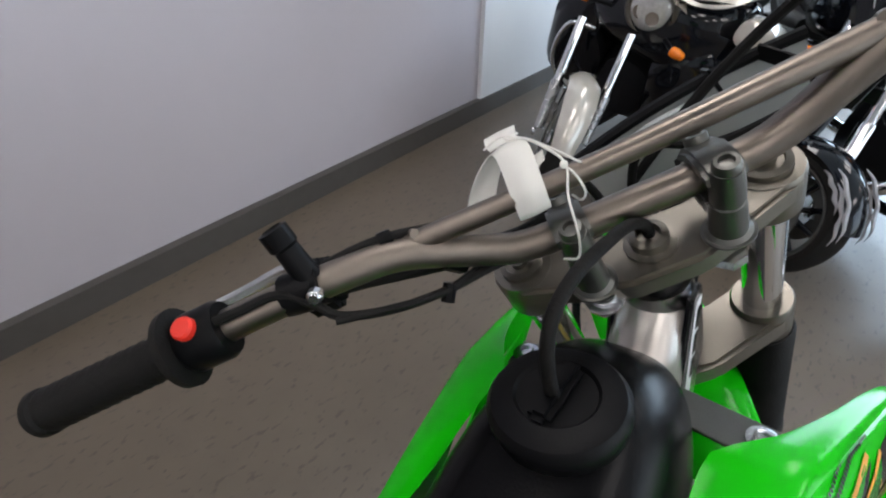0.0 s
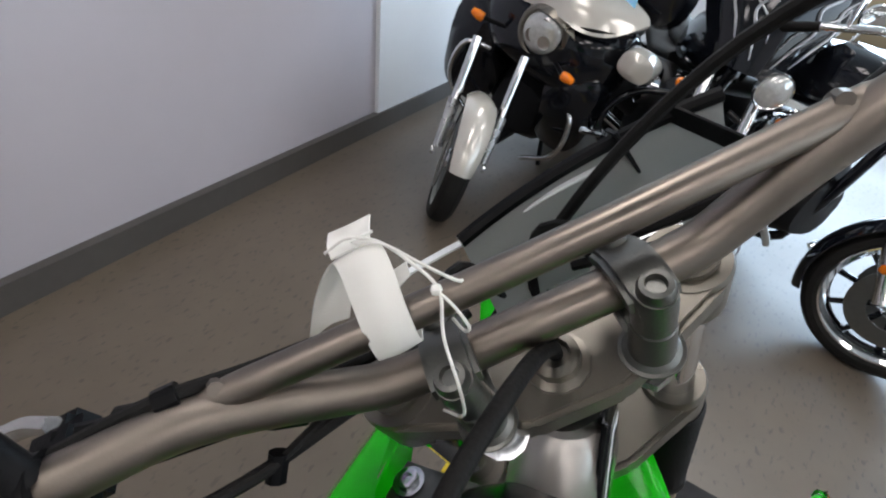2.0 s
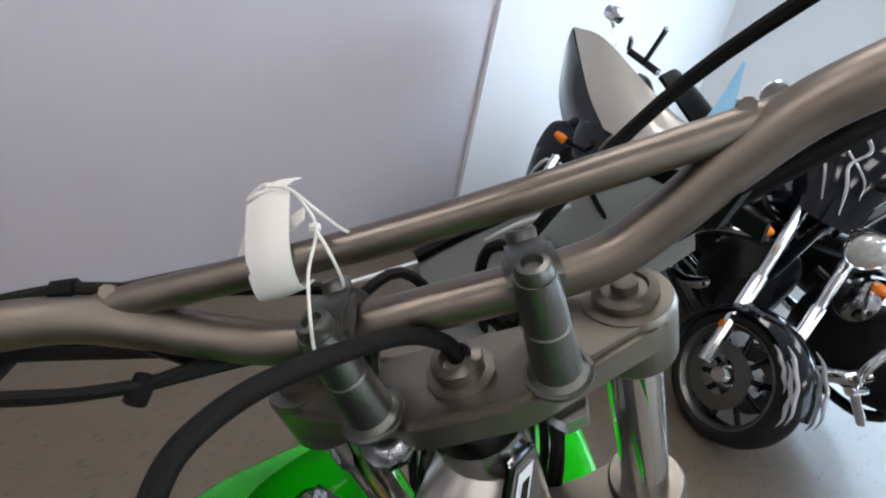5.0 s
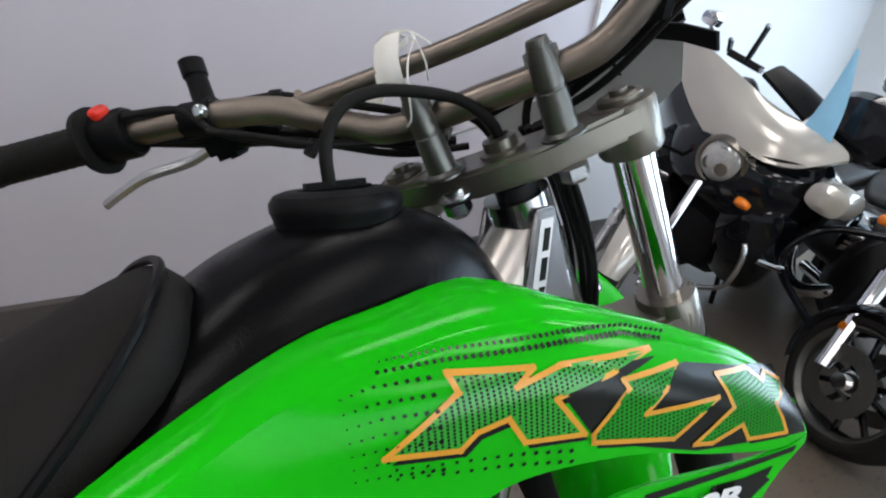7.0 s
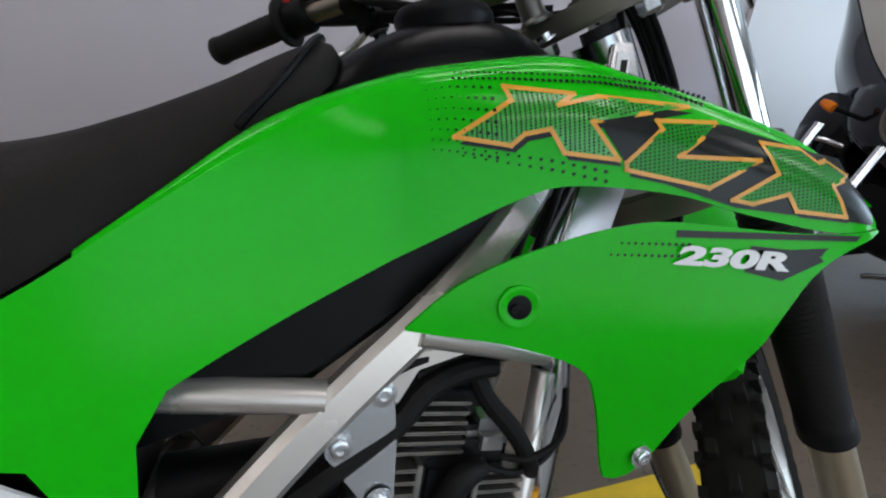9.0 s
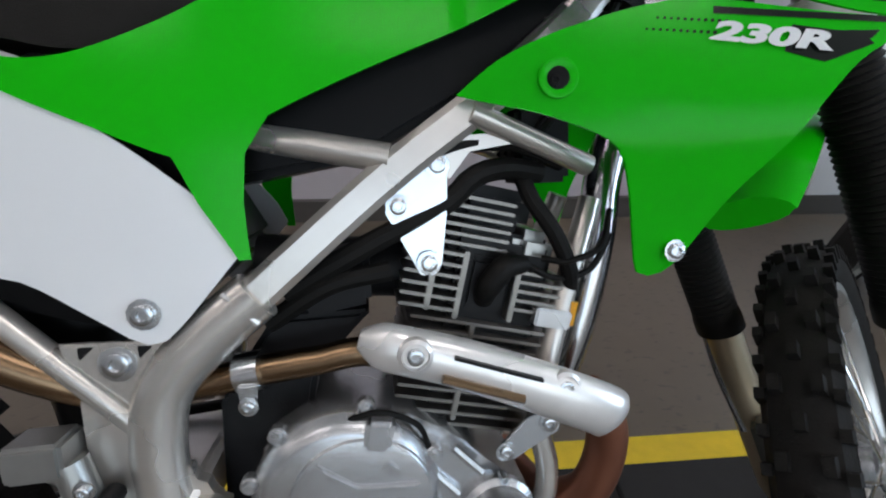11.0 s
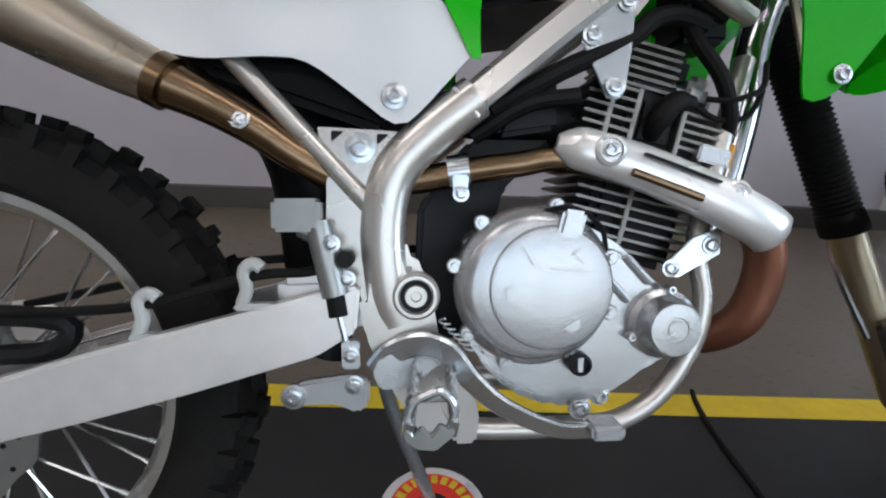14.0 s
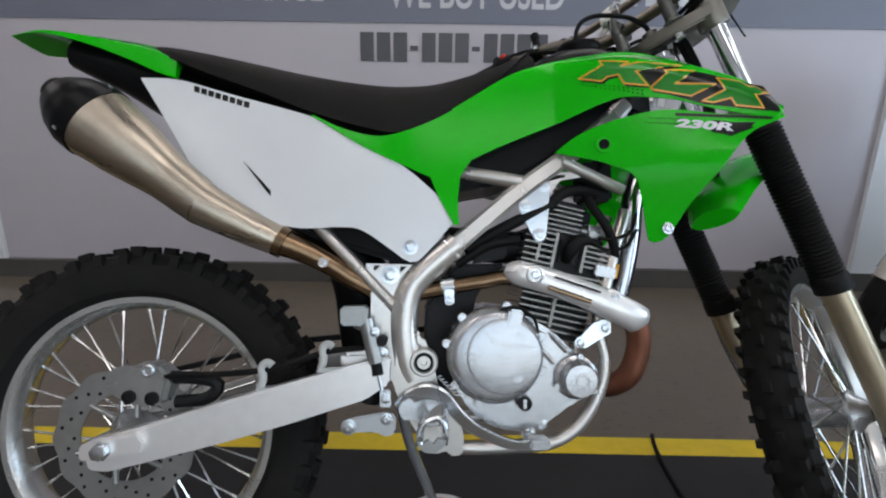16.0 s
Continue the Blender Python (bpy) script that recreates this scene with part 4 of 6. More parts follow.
part("end_cap", tube([(-0.018, -0.137, 0.556), (-0.034, -0.138, 0.569), (-0.062, -0.1395, 0.592), (-0.080, -0.1405, 0.607)], [0.0670, 0.0655, 0.056, 0.038], 14, 32), BLACKP, muffler)
part("outlet", rod((-0.070, -0.140, 0.600), (-0.094, -0.1415, 0.619), 0.022, 18), DARKM, muffler)
for a in (0.3, 2.2, 4.0, 5.4):
    s = md.orthogonal().normalized()
    q = md.cross(s)
    p = V(-0.030, -0.1375, 0.566) + (s * math.cos(a) + q * math.sin(a)) * 0.0645
    bolt(tuple(p), tuple((s * math.cos(a) + q * math.sin(a))), 0.004, muffler, washer=False, h=0.004)

# brake side: pedal, peg, master cylinder, linkage
part("brake_pedal", sweep(bmesh.new(), spline([(0.492, -0.120, 0.045), (0.510, -0.125, 0.066), (0.540, -0.132, 0.077), (0.568, -0.138, 0.068), (0.592, -0.142, 0.038), (0.625, -0.145, 0.010), (0.680, -0.150, -0.014), (0.722, -0.152, -0.016)], 36), rect(0.024, 0.009, 0.3), [1.25 - 0.5 * k / 36 for k in range(37)]), ZINC, bike, "plated steel brake pedal")
part("pedal_plate", plate([(0.487, 0.044), (0.494, 0.060), (0.508, 0.069), (0.553, 0.079), (0.580, 0.070), (0.576, 0.052), (0.556, 0.052), (0.530, 0.028), (0.495, 0.026)], -0.130, -0.122, 0.002), ZINC, bike)
part("pedal_tip", block(0.712, 0.748, -0.172, -0.137, -0.020, -0.004, 0.004), CAST, bike)
PEGRING = [(0.523, 0.022), (0.530, 0.040), (0.542, 0.047), (0.555, 0.050), (0.566, 0.038), (0.566, 0.019), (0.549, 0.002), (0.529, 0.006), (0.523, 0.022)]
peg = part("foot_peg", tube([(x, -0.196, z) for x, z in PEGRING], 0.0046, 60, 10), ZINC, bike, "toothed alloy foot peg")
part("peg_face", plate([(0.519, 0.022), (0.522, 0.005), (0.532, -0.004), (0.550, -0.006), (0.567, 0.008), (0.570, 0.022), (0.562, 0.015), (0.554, 0.020), (0.546, 0.009), (0.537, 0.018), (0.529, 0.010)], -0.201, -0.193, 0.0015), ALLOYG, peg)
for x0, x1 in ((0.524, 0.534), (0.567, 0.570)):
    part("peg_rail", sweep(bmesh.new(), [(x1, -0.118, 0.045), (x0 + (x1 - x0) * 0.5, -0.160, 0.032), (x0, -0.200, 0.014)], rect(0.008, 0.020, 0.2)), CAST, peg)
    for k in range(6):
        t = k / 6
        x, y, z = x1 + (x0 - x1) * t, -0.122 - 0.078 * t, 0.054 - 0.031 * t
        part("tooth", plate([(x - 0.006, z), (x + 0.006, z), (x, z + 0.011)], y, y - 0.007, 0), CAST, peg)
part("peg_web", sweep(bmesh.new(), [(0.534, -0.160, 0.030), (0.574, -0.160, 0.030)], rect(0.008, 0.012, 0.2)), CAST, peg)
part("peg_bracket", plate([(0.555, 0.062), (0.585, 0.060), (0.604, -0.010), (0.600, -0.045), (0.575, -0.045), (0.566, 0.0)], -0.118, -0.096, 0.004), FRAMEM, bike)
bolt((0.724, -0.100, -0.014), (0, -1, 0), 0.009, bike, ZINC, 0.009)
bolt((0.748, -0.098, 0.000), (0, -1, 0), 0.008, bike, ZINC, 0.009)
mc = part("master_cylinder", rod((0.432, -0.118, 0.206), (0.449, -0.120, 0.128), 0.0145, 16), ALLOYG, bike)
part("reservoir", block(0.388, 0.436, -0.135, -0.095, 0.196, 0.230, 0.004), ALLOYG, mc)
part("reservoir_neck", rod((0.415, -0.116, 0.200), (0.434, -0.118, 0.190), 0.011, 10), ALLOYG, mc)
part("boot", rod((0.449, -0.120, 0.128), (0.452, -0.121, 0.106), 0.011, 12), RUBBER, mc)
part("push_rod", rod((0.452, -0.121, 0.108), (0.463, -0.122, 0.060), 0.0042, 8), ZINC, mc)
part("clevis", block(0.455, 0.474, -0.130, -0.114, 0.050, 0.080, 0.002), ZINC, mc)
for p in ((0.448, -0.132, 0.184), (0.462, -0.124, 0.146), (0.465, -0.130, 0.066)):
    bolt(p, (0, -1, 0), 0.006, bike)
part("hose_fitting", rod((0.461, -0.112, 0.167), (0.461, -0.132, 0.167), 0.009, 12), DARKM, bike)
part("linkage_arm", plate([(0.382, -0.010), (0.384, 0.012), (0.398, 0.018), (0.462, 0.026), (0.480, 0.018), (0.478, -0.012), (0.464, -0.022), (0.440, -0.010)], -0.080, -0.066, 0.004), CAST, bike)
bolt((0.392, -0.080, 0.002), (0, -1, 0), 0.010, bike)
bolt((0.462, -0.080, 0.014), (0, -1, 0), 0.008, bike)
part("shock_body", rod((0.42, -0.01, 0.03), (0.50, -0.01, 0.33), 0.026, 16), DARKM, bike)
part("return_spring", tube([(0.560 + 0.0045 * math.cos(i * 1.3) + 0.0011 * i, -0.128 + 0.0045 * math.sin(i * 1.3), 0.102 - 0.0012 * i) for i in range(30)], 0.0012, 120, 6), ZINC, bike)
for x, z in ((0.252, 0.108), (0.360, 0.138)):
    part("hose_clip", tube([(x - 0.012, -0.108, z - 0.020), (x - 0.006, -0.109, z - 0.004), (x - 0.008, -0.110, z + 0.016), (x + 0.002, -0.110, z + 0.024), (x + 0.011, -0.110, z + 0.018)], 0.0072, 16, 10), CLIPM, bike)
    part("clip_foot", block(x - 0.018, x + 0.028, -0.118, -0.100, z - 0.026, z - 0.019, 0.002), CLIPM, bike)
part("brake_hose", tube([(0.455, -0.112, 0.165), (0.42, -0.108, 0.152), (0.362, -0.108, 0.148), (0.255, -0.108, 0.120), (0.17, -0.100, 0.112), (0.10, -0.095, 0.112), (0.060, -0.092, 0.108)], 0.0055, 50, 10), RUBBER, bike)
# side stand with its round foot pad
part("side_stand", tube([(0.480, 0.085, -0.01), (0.500, 0.115, -0.11), (0.545, 0.150, -0.245), (0.560, 0.162, -0.295)], 0.012, 16, 12), CAST, bike)
pad = thing("stand_pad", "round red and yellow pad under the side stand", "stand pad", pose(0.672, -0.012, 0.0015))
part("pad_base", lathe([(0.098, 0), (0.098, 0.008), (0.090, 0.011), (0, 0.011)], (0, 0, 0), (0, 0, 1), 40), ALU, pad)
part("pad_disc", lathe([(0.080, 0.011), (0.078, 0.0125), (0, 0.0125)], (0, 0, 0), (0, 0, 1), 40), RED, pad)
part("pad_emblem", lathe([(0.034, 0.0125), (0.030, 0.0140), (0, 0.0140)], (0, 0, 0), (0, 0, 1), 24), BLKDEC, pad)
for k in range(9):
    a = radians(20 + k * 17)
    part("pad_bar", block(-0.006, 0.006, 0.056, 0.074, 0.0125, 0.0135, 0), YELLOW, pad, "", pose(0, 0, 0, 0, 0, math.degrees(a) - 90))


# ---- wheels ----
def wheel(name, m, rim_r, tyre_r, width, rows, disc_side, disc_r, label, hub_r=0.032):
    hub = part(name, lathe([(0.020, -0.075), (0.028, -0.060), (hub_r + 0.012, -0.045), (hub_r + 0.012, -0.036), (hub_r, -0.030), (hub_r, 0.030), (hub_r + 0.012, 0.036), (hub_r + 0.012, 0.045), (0.028, 0.060), (0.020, 0.075)], (0, 0, 0), (0, 1, 0), 28), CAST, bike, label, m)
    w = width / 2
    part("rim", lathe([(rim_r - 0.026, -0.010), (rim_r - 0.020, -0.024), (rim_r - 0.012, -0.031), (rim_r, -0.032), (rim_r, -0.026), (rim_r - 0.010, -0.022), (rim_r - 0.014, 0), (rim_r - 0.010, 0.022), (rim_r, 0.026), (rim_r, 0.032), (rim_r - 0.012, 0.031), (rim_r - 0.020, 0.024), (rim_r - 0.026, 0.010), (rim_r - 0.026, -0.010)], (0, 0, 0), (0, 1, 0), 72, None, False), RIMM, hub)
    tread = tyre_r - 0.014
    bm = lathe([(rim_r - 0.004, -0.028), (rim_r + 0.012, -w * 0.86), (rim_r + 0.035, -w), (tread - 0.020, -w * 0.96), (tread - 0.006, -w * 0.75), (tread, -w * 0.35), (tread + 0.001, 0), (tread, w * 0.35), (tread - 0.006, w * 0.75), (tread - 0.020, w * 0.96), (rim_r + 0.035, w), (rim_r + 0.012, w * 0.86), (rim_r - 0.004, 0.028)], (0, 0, 0), (0, 1, 0), 72, None, False)
    lugs = bmesh.new()
    lug = [(0.0, 0.30, 0.0), (0.46, 0.30, 0.0), (-0.46, 0.30, 0.0), (0.84, 0.28, 0.012), (-0.84, 0.28, 0.012)]
    for k in range(rows):
        a = 2 * math.pi * k / rows
        for i, (c, s, drop) in enumerate(lug):
            if (k + (i in (1, 2))) % 2 and i < 3:
                continue
            sa = a + (0.5 * math.pi / rows if i > 2 else 0)
            h0, h1 = tread - 0.008 - drop, tyre_r - drop * 0.9
            hl = 0.36 * 2 * math.pi / rows * (1.45 if i < 3 else 1.0)
            y0, y1 = (c - s / 2) * w * 1.05, (c + s / 2) * w * 1.05
            vs = []
            for rr, sh in ((h0, 1.0), (h1, 0.86)):
                for da, yy in ((-1, y0), (1, y0), (1, y1), (-1, y1)):
                    ang = sa + da * hl * sh / 2 * 1.0
                    ym = (y0 + y1) / 2 + (yy - (y0 + y1) / 2) * sh
                    vs.append(lugs.verts.new((rr * math.cos(ang), ym, rr * math.sin(ang))))
            for f in ((4, 5, 6, 7), (0, 1, 5, 4), (1, 2, 6, 5), (2, 3, 7, 6), (3, 0, 4, 7)):
                lugs.faces.new([vs[j] for j in f])
    part("tyre", bm, TYREM, hub, "knobbly black off-road tyre", None, 30)
    tagged(part("tread", lugs, TYREM, hub, "", None, 30), kind="stuff")
    sp = rod((0, 0, 0), (0, 0, 1), 0.0023, 6)
    me = bpy.data.meshes.new("spoke")
    sp.to_mesh(me)
    sp.free()
    me.materials.append(SPOKEM)
    nip = rod((0, 0, 0), (0, 0, 0.016), 0.0034, 6)
    mn = bpy.data.meshes.new("nipple")
    nip.to_mesh(mn)
    nip.free()
    mn.materials.append(SPOKEM)
    for k in range(36):
        side = 1 if k % 2 else -1
        a1 = 2 * math.pi * k / 36
        a0 = a1 + (0.5 if (k // 2) % 2 else -0.5)
        p0 = V((hub_r + 0.008) * math.cos(a0), side * 0.040, (hub_r + 0.008) * math.sin(a0))
        p1 = V((rim_r - 0.024) * math.cos(a1), side * 0.007, (rim_r - 0.024) * math.sin(a1))
        d = p1 - p0
        rot = d.to_track_quat("Z", "Y").to_matrix().to_4x4()
        o = new("spoke", me)
        o.parent = hub
        o.matrix_local = Matrix.Translation(p0) @ rot @ Matrix.Diagonal((1, 1, d.length, 1))
        o = new("nipple", mn)
        o.parent = hub
        o.matrix_local = Matrix.Translation(p1 - d.normalized() * 0.012) @ rot
    # wavy disc with drilled holes
    y = disc_side * 0.066
    bm = bmesh.new()
    n = 96
    for yy in (y - 0.0018, y + 0.0018):
        rows_ = []
        for i in range(n):
            a = 2 * math.pi * i / n
            ro = disc_r * (1 + 0.022 * math.cos(a * 12))
            rows_.append([(r * math.cos(a), yy, r * math.sin(a)) for r in (disc_r * 0.64, ro)])
        rows_.append(rows_[0])
        skin(bm, [[Vector(p) for p in r] for r in rows_], closed=False, caps=False)
    part("brake_disc", bm, ALLOYG, hub)
    bm = bmesh.new()
    for i in range(36):
        a = 2 * math.pi * i / 36
        rr = disc_r * (0.72 + 0.09 * (i % 3))
        lathe([(0.0034, -0.0023), (0.0034, 0.0023)], (rr * math.cos(a), y, rr * math.sin(a)), (0, 1, 0), 8, bm)
    part("disc_holes", bm, DARKM, hub)
    for i in range(6):
        a = 2 * math.pi * i / 6
        part("disc_arm", rod((0.040 * math.cos(a), y, 0.040 * math.sin(a)), (disc_r * 0.68 * math.cos(a + 0.3), y, disc_r * 0.68 * math.sin(a + 0.3)), 0.005, 8), ALLOYG, hub)
    return hub


wheel("rear_wheel", pose(-0.018, 0, -0.004), 0.256, 0.353, 0.112, 44, -1, 0.128, "spoked rear wheel with a knobbly tyre")
part("axle_block", plate([(-0.058, 0.004), (-0.030, 0.016), (0.040, 0.022), (0.052, 0.006), (0.046, -0.014), (-0.020, -0.022), (-0.058, -0.020)], -0.134, -0.118, 0.003), ALU, bike)
part("axle_nut", lathe([(0.017, 0), (0.017, 0.004), (0.0135, 0.005), (0.0135, 0.014), (0.006, 0.015), (0, 0.015)], (-0.018, -0.134, -0.004), (0, -1, 0), 6), ZINC, bike)
part("chain_adjuster", rod((-0.075, -0.110, -0.016), (0.03, -0.110, 0.006), 0.004, 8), ZINC, bike)
cal = part("rear_caliper", plate([(-0.045, 0.098), (-0.020, 0.108), (0.010, 0.132), (0.055, 0.134), (0.080, 0.106), (0.068, 0.060), (0.020, 0.058), (-0.010, 0.070)], -0.104, -0.052, 0.008), ALLOYG, bike)
for x, z in ((0.010, 0.078), (0.050, 0.074), (0.044, 0.124)):
    part("caliper_bore", lathe([(0.012, 0), (0.012, 0.006), (0.009, 0.007), (0.008, 0.003), (0, 0.003)], (x, -0.103, z), (0, -1, 0), 16), DARKM if z < 0.12 else ZINC, cal)
part("caliper_guard", tube([(0.07, -0.080, 0.105), (0.12, -0.082, 0.102), (0.155, -0.080, 0.09), (0.135, -0.080, 0.065), (0.08, -0.080, 0.06)], 0.012, 20, 8), DARKM, cal)
part("chain_guard", plate([(0.10, 0.03), (0.20, 0.045), (0.215, -0.03), (0.16, -0.05), (0.08, -0.03)], 0.06, 0.066, 0.002), GREYPL, bike)
part("sprocket", lathe([(0.090, -0.003), (0.095, 0), (0.090, 0.003), (0.04, 0.003), (0.04, -0.003), (0.09, -0.003)], (0, 0.06, 0), (0, 1, 0), 40, None, False), ALU, bike)
for z0 in (0.088, -0.088):
    part("chain_run", sweep(bmesh.new(), [(0.0, 0.062, z0), (0.28, 0.058, 0.10 + z0 * 0.5), (0.56, 0.055, 0.136 + z0 * 0.30)], rect(0.012, 0.010, 0.2)), DARKM, bike)

# ---- steering: bars, forks, front wheel ----
STEER = pose(1.0347, -0.0025, 0.7736, -15.64, -15.82, 43.39)


def spart(name, bm, material, parent=None, label=""):
    return part(name, bm, material, parent or bike, label, STEER if parent is None else None)


def yplate(outline_xy, z0, z1, bevel=0.003):
    bm = plate([(x, y) for x, y in outline_xy], z0, z1, bevel)
    for v in bm.verts:
        v.co = (v.co.x, v.co.z, v.co.y)
    return bm


def clamp_outline(rear, hub, fx, fy, front):
    """A fork clamp from above: straight back edge, round ends about the two tubes."""
    right = [(fx + hub * math.cos(radians(a)), -fy + hub * math.sin(radians(a))) for a in range(200, 400, 20)]
    left = [(x, -y) for x, y in right[::-1]]
    return [(rear, 0.030), (rear, -0.030)] + right + [(front, -0.050), (front, 0.050)] + left


top = spart("top_clamp", yplate(clamp_outline(-0.030, 0.029, 0.030, 0.105, 0.030), -0.026, 0.0, 0.004), ALUC, None, "satin alloy upper fork clamp")
lowc = spart("lower_clamp", yplate(clamp_outline(-0.024, 0.031, 0.030, 0.105, 0.046), -0.252, -0.214, 0.005), ALUC, None, "satin alloy lower fork clamp")
for s in (-1, 1):
    part("fork_boss", lathe([(0.0265, -0.046), (0.0285, -0.042), (0.0285, -0.004), (0.027, 0.001), (0.0205, 0.001)], (0.030, s * 0.105, 0), (0, 0, 1), 28), ALUC, top)
    part("fork_boss", lathe([(0.0285, -0.268), (0.0305, -0.262), (0.0305, -0.208), (0.0285, -0.204), (0.020, -0.204)], (0.030, s * 0.105, 0), (0, 0, 1), 28), ALUC, lowc)
    part("mudguard_bolt", lathe([(0.010, 0), (0.010, 0.005), (0.006, 0.007), (0, 0.007)], (0.074, s * 0.035, -0.214), (0, 0, 1), 12), ZINC, lowc)
part("stem_nut", lathe([(0.021, 0), (0.021, 0.003), (0.0155, 0.004), (0.0155, 0.013), (0.010, 0.015), (0.009, 0.008), (0, 0.008)], (0, 0, 0), (0, 0, 1), 12), ALUC, top)
part("stem_tube", rod((0, 0, -0.03), (0, 0, -0.18), 0.020, 18), DARKM, top)
for s in (-1, 1):
    fx, fy = 0.030, s * 0.105
    part("fork_cap", lathe([(0.0195, 0), (0.0195, 0.006), (0.014, 0.008), (0.013, 0.006), (0.008, 0.006), (0.008, 0.012), (0, 0.012)], (fx, fy, 0), (0, 0, 1), 24), ALUC, top)
    spart("fork_tube", rod((fx, fy, 0.001), (fx, fy, -0.60), 0.0188, 28), CHROME, None, "chromed fork tube")
    prof = []
    for k in range(38):
        z = -0.268 - k * 0.0086
        prof += [(0.0305 - 0.002 * (k / 34), z), (0.0345 - 0.002 * (k / 34), z - 0.0049)]
    prof = [(0.024, -0.258), (0.032, -0.260)] + prof + [(0.034, -0.602), (0.034, -0.622), (0.026, -0.624)]
    spart("fork_boot", lathe(prof, (fx, fy, 0), (0, 0, 1), 28), RUBBER, None, "black ribbed fork boot")
    spart("fork_leg", lathe([(0.022, -0.600), (0.0265, -0.605), (0.0265, -0.700), (0.0245, -0.860), (0.024, -0.925), (0.018, -0.945), (0, -0.945)], (fx, fy, 0), (0, 0, 1), 24), LEGM, None, "tan silver fork leg")
    part("pinch_bolt", rod((0.066, fy - 0.02, -0.015), (0.066, fy + 0.02, -0.015), 0.005, 8), ZINC, top)
    # bar risers and caps
    ry = s * 0.053
    rise = spart("bar_riser", lathe([(0.0165, 0.0), (0.0165, 0.004), (0.0136, 0.007), (0.0126, 0.030), (0.0119, 0.0385), (0.0110, 0.0395), (0.0110, 0.0410), (0.0118, 0.042), (0.0112, 0.062), (0.0100, 0.072), (0.0, 0.073)], (-0.016, ry, 0), (-0.04, 0, 1), 24), CLAMP, None, "round alloy handlebar post")
    part("bolt", lathe([(0.0092, 0), (0.0092, 0.004), (0.0080, 0.007), (0.0052, 0.0075), (0.0045, 0.004), (0, 0.004)], (-0.019, ry, 0.072), (-0.04, 0, 1), 16), CLAMP, rise)
    part("foot_washer", lathe([(0.0190, 0.0005), (0.0190, 0.0025), (0.014, 0.0035)], (-0.016, ry, 0), (0, 0, 1), 24), CLAMP, rise)
    part("foot_nut", lathe([(0.013, 0), (0.013, -0.010), (0.009, -0.014), (0, -0.014)], (-0.016, ry, -0.0265), (0, 0, 1), 6), ZINC, rise)
    cap_line = [(-0.024, 0.058), (-0.020, 0.070), (-0.006, 0.0725), (0.012, 0.0700), (0.026, 0.0600), (0.031, 0.0500), (0.024, 0.0480), (0.014, 0.0560), (0.004, 0.0600), (-0.006, 0.0585)]
    cl = spart("bar_clamp", plate(cap_line, ry - 0.0135, ry + 0.0135, 0.003), CLAMP, None, "cast alloy bar clamp")
    part("lower_saddle", plate([(-0.024, 0.024), (0.024, 0.026), (0.030, 0.046), (0.020, 0.046), (0.010, 0.034), (-0.006, 0.034)], ry - 0.0135, ry + 0.0135, 0.003), CLAMP, cl)
    part("bolt", lathe([(0.0085, 0), (0.0085, 0.006), (0.0075, 0.008), (0.005, 0.008), (0.0045, 0.005), (0, 0.005)], (0.022, ry, 0.062), (0.5, 0, 1), 14), CLAMP, cl)
BARP = [(-0.053, 0.452, 0.158), (-0.044, 0.392, 0.150), (-0.032, 0.330, 0.140), (-0.018, 0.268, 0.128), (-0.008, 0.222, 0.118), (0.002, 0.182, 0.104), (0.006, 0.150, 0.084), (0.007, 0.118, 0.063), (0.006, 0.090, 0.051), (0.006, 0.045, 0.0475), (0.006, 0, 0.0475)]
bar = spart("handlebar", tube(BARP + [(x, -y, z) for x, y, z in BARP[-2::-1]], 0.0128, 120, 20), STEELBAR, None, "bare titanium-coloured steel handlebar")
part("crossbar", tube([(0.006, 0.176, 0.103), (0.010, 0.160, 0.100), (0.012, 0, 0.094), (0.010, -0.160, 0.100), (0.006, -0.176, 0.103)], 0.0090, 40, 18), STEELBAR, bar)
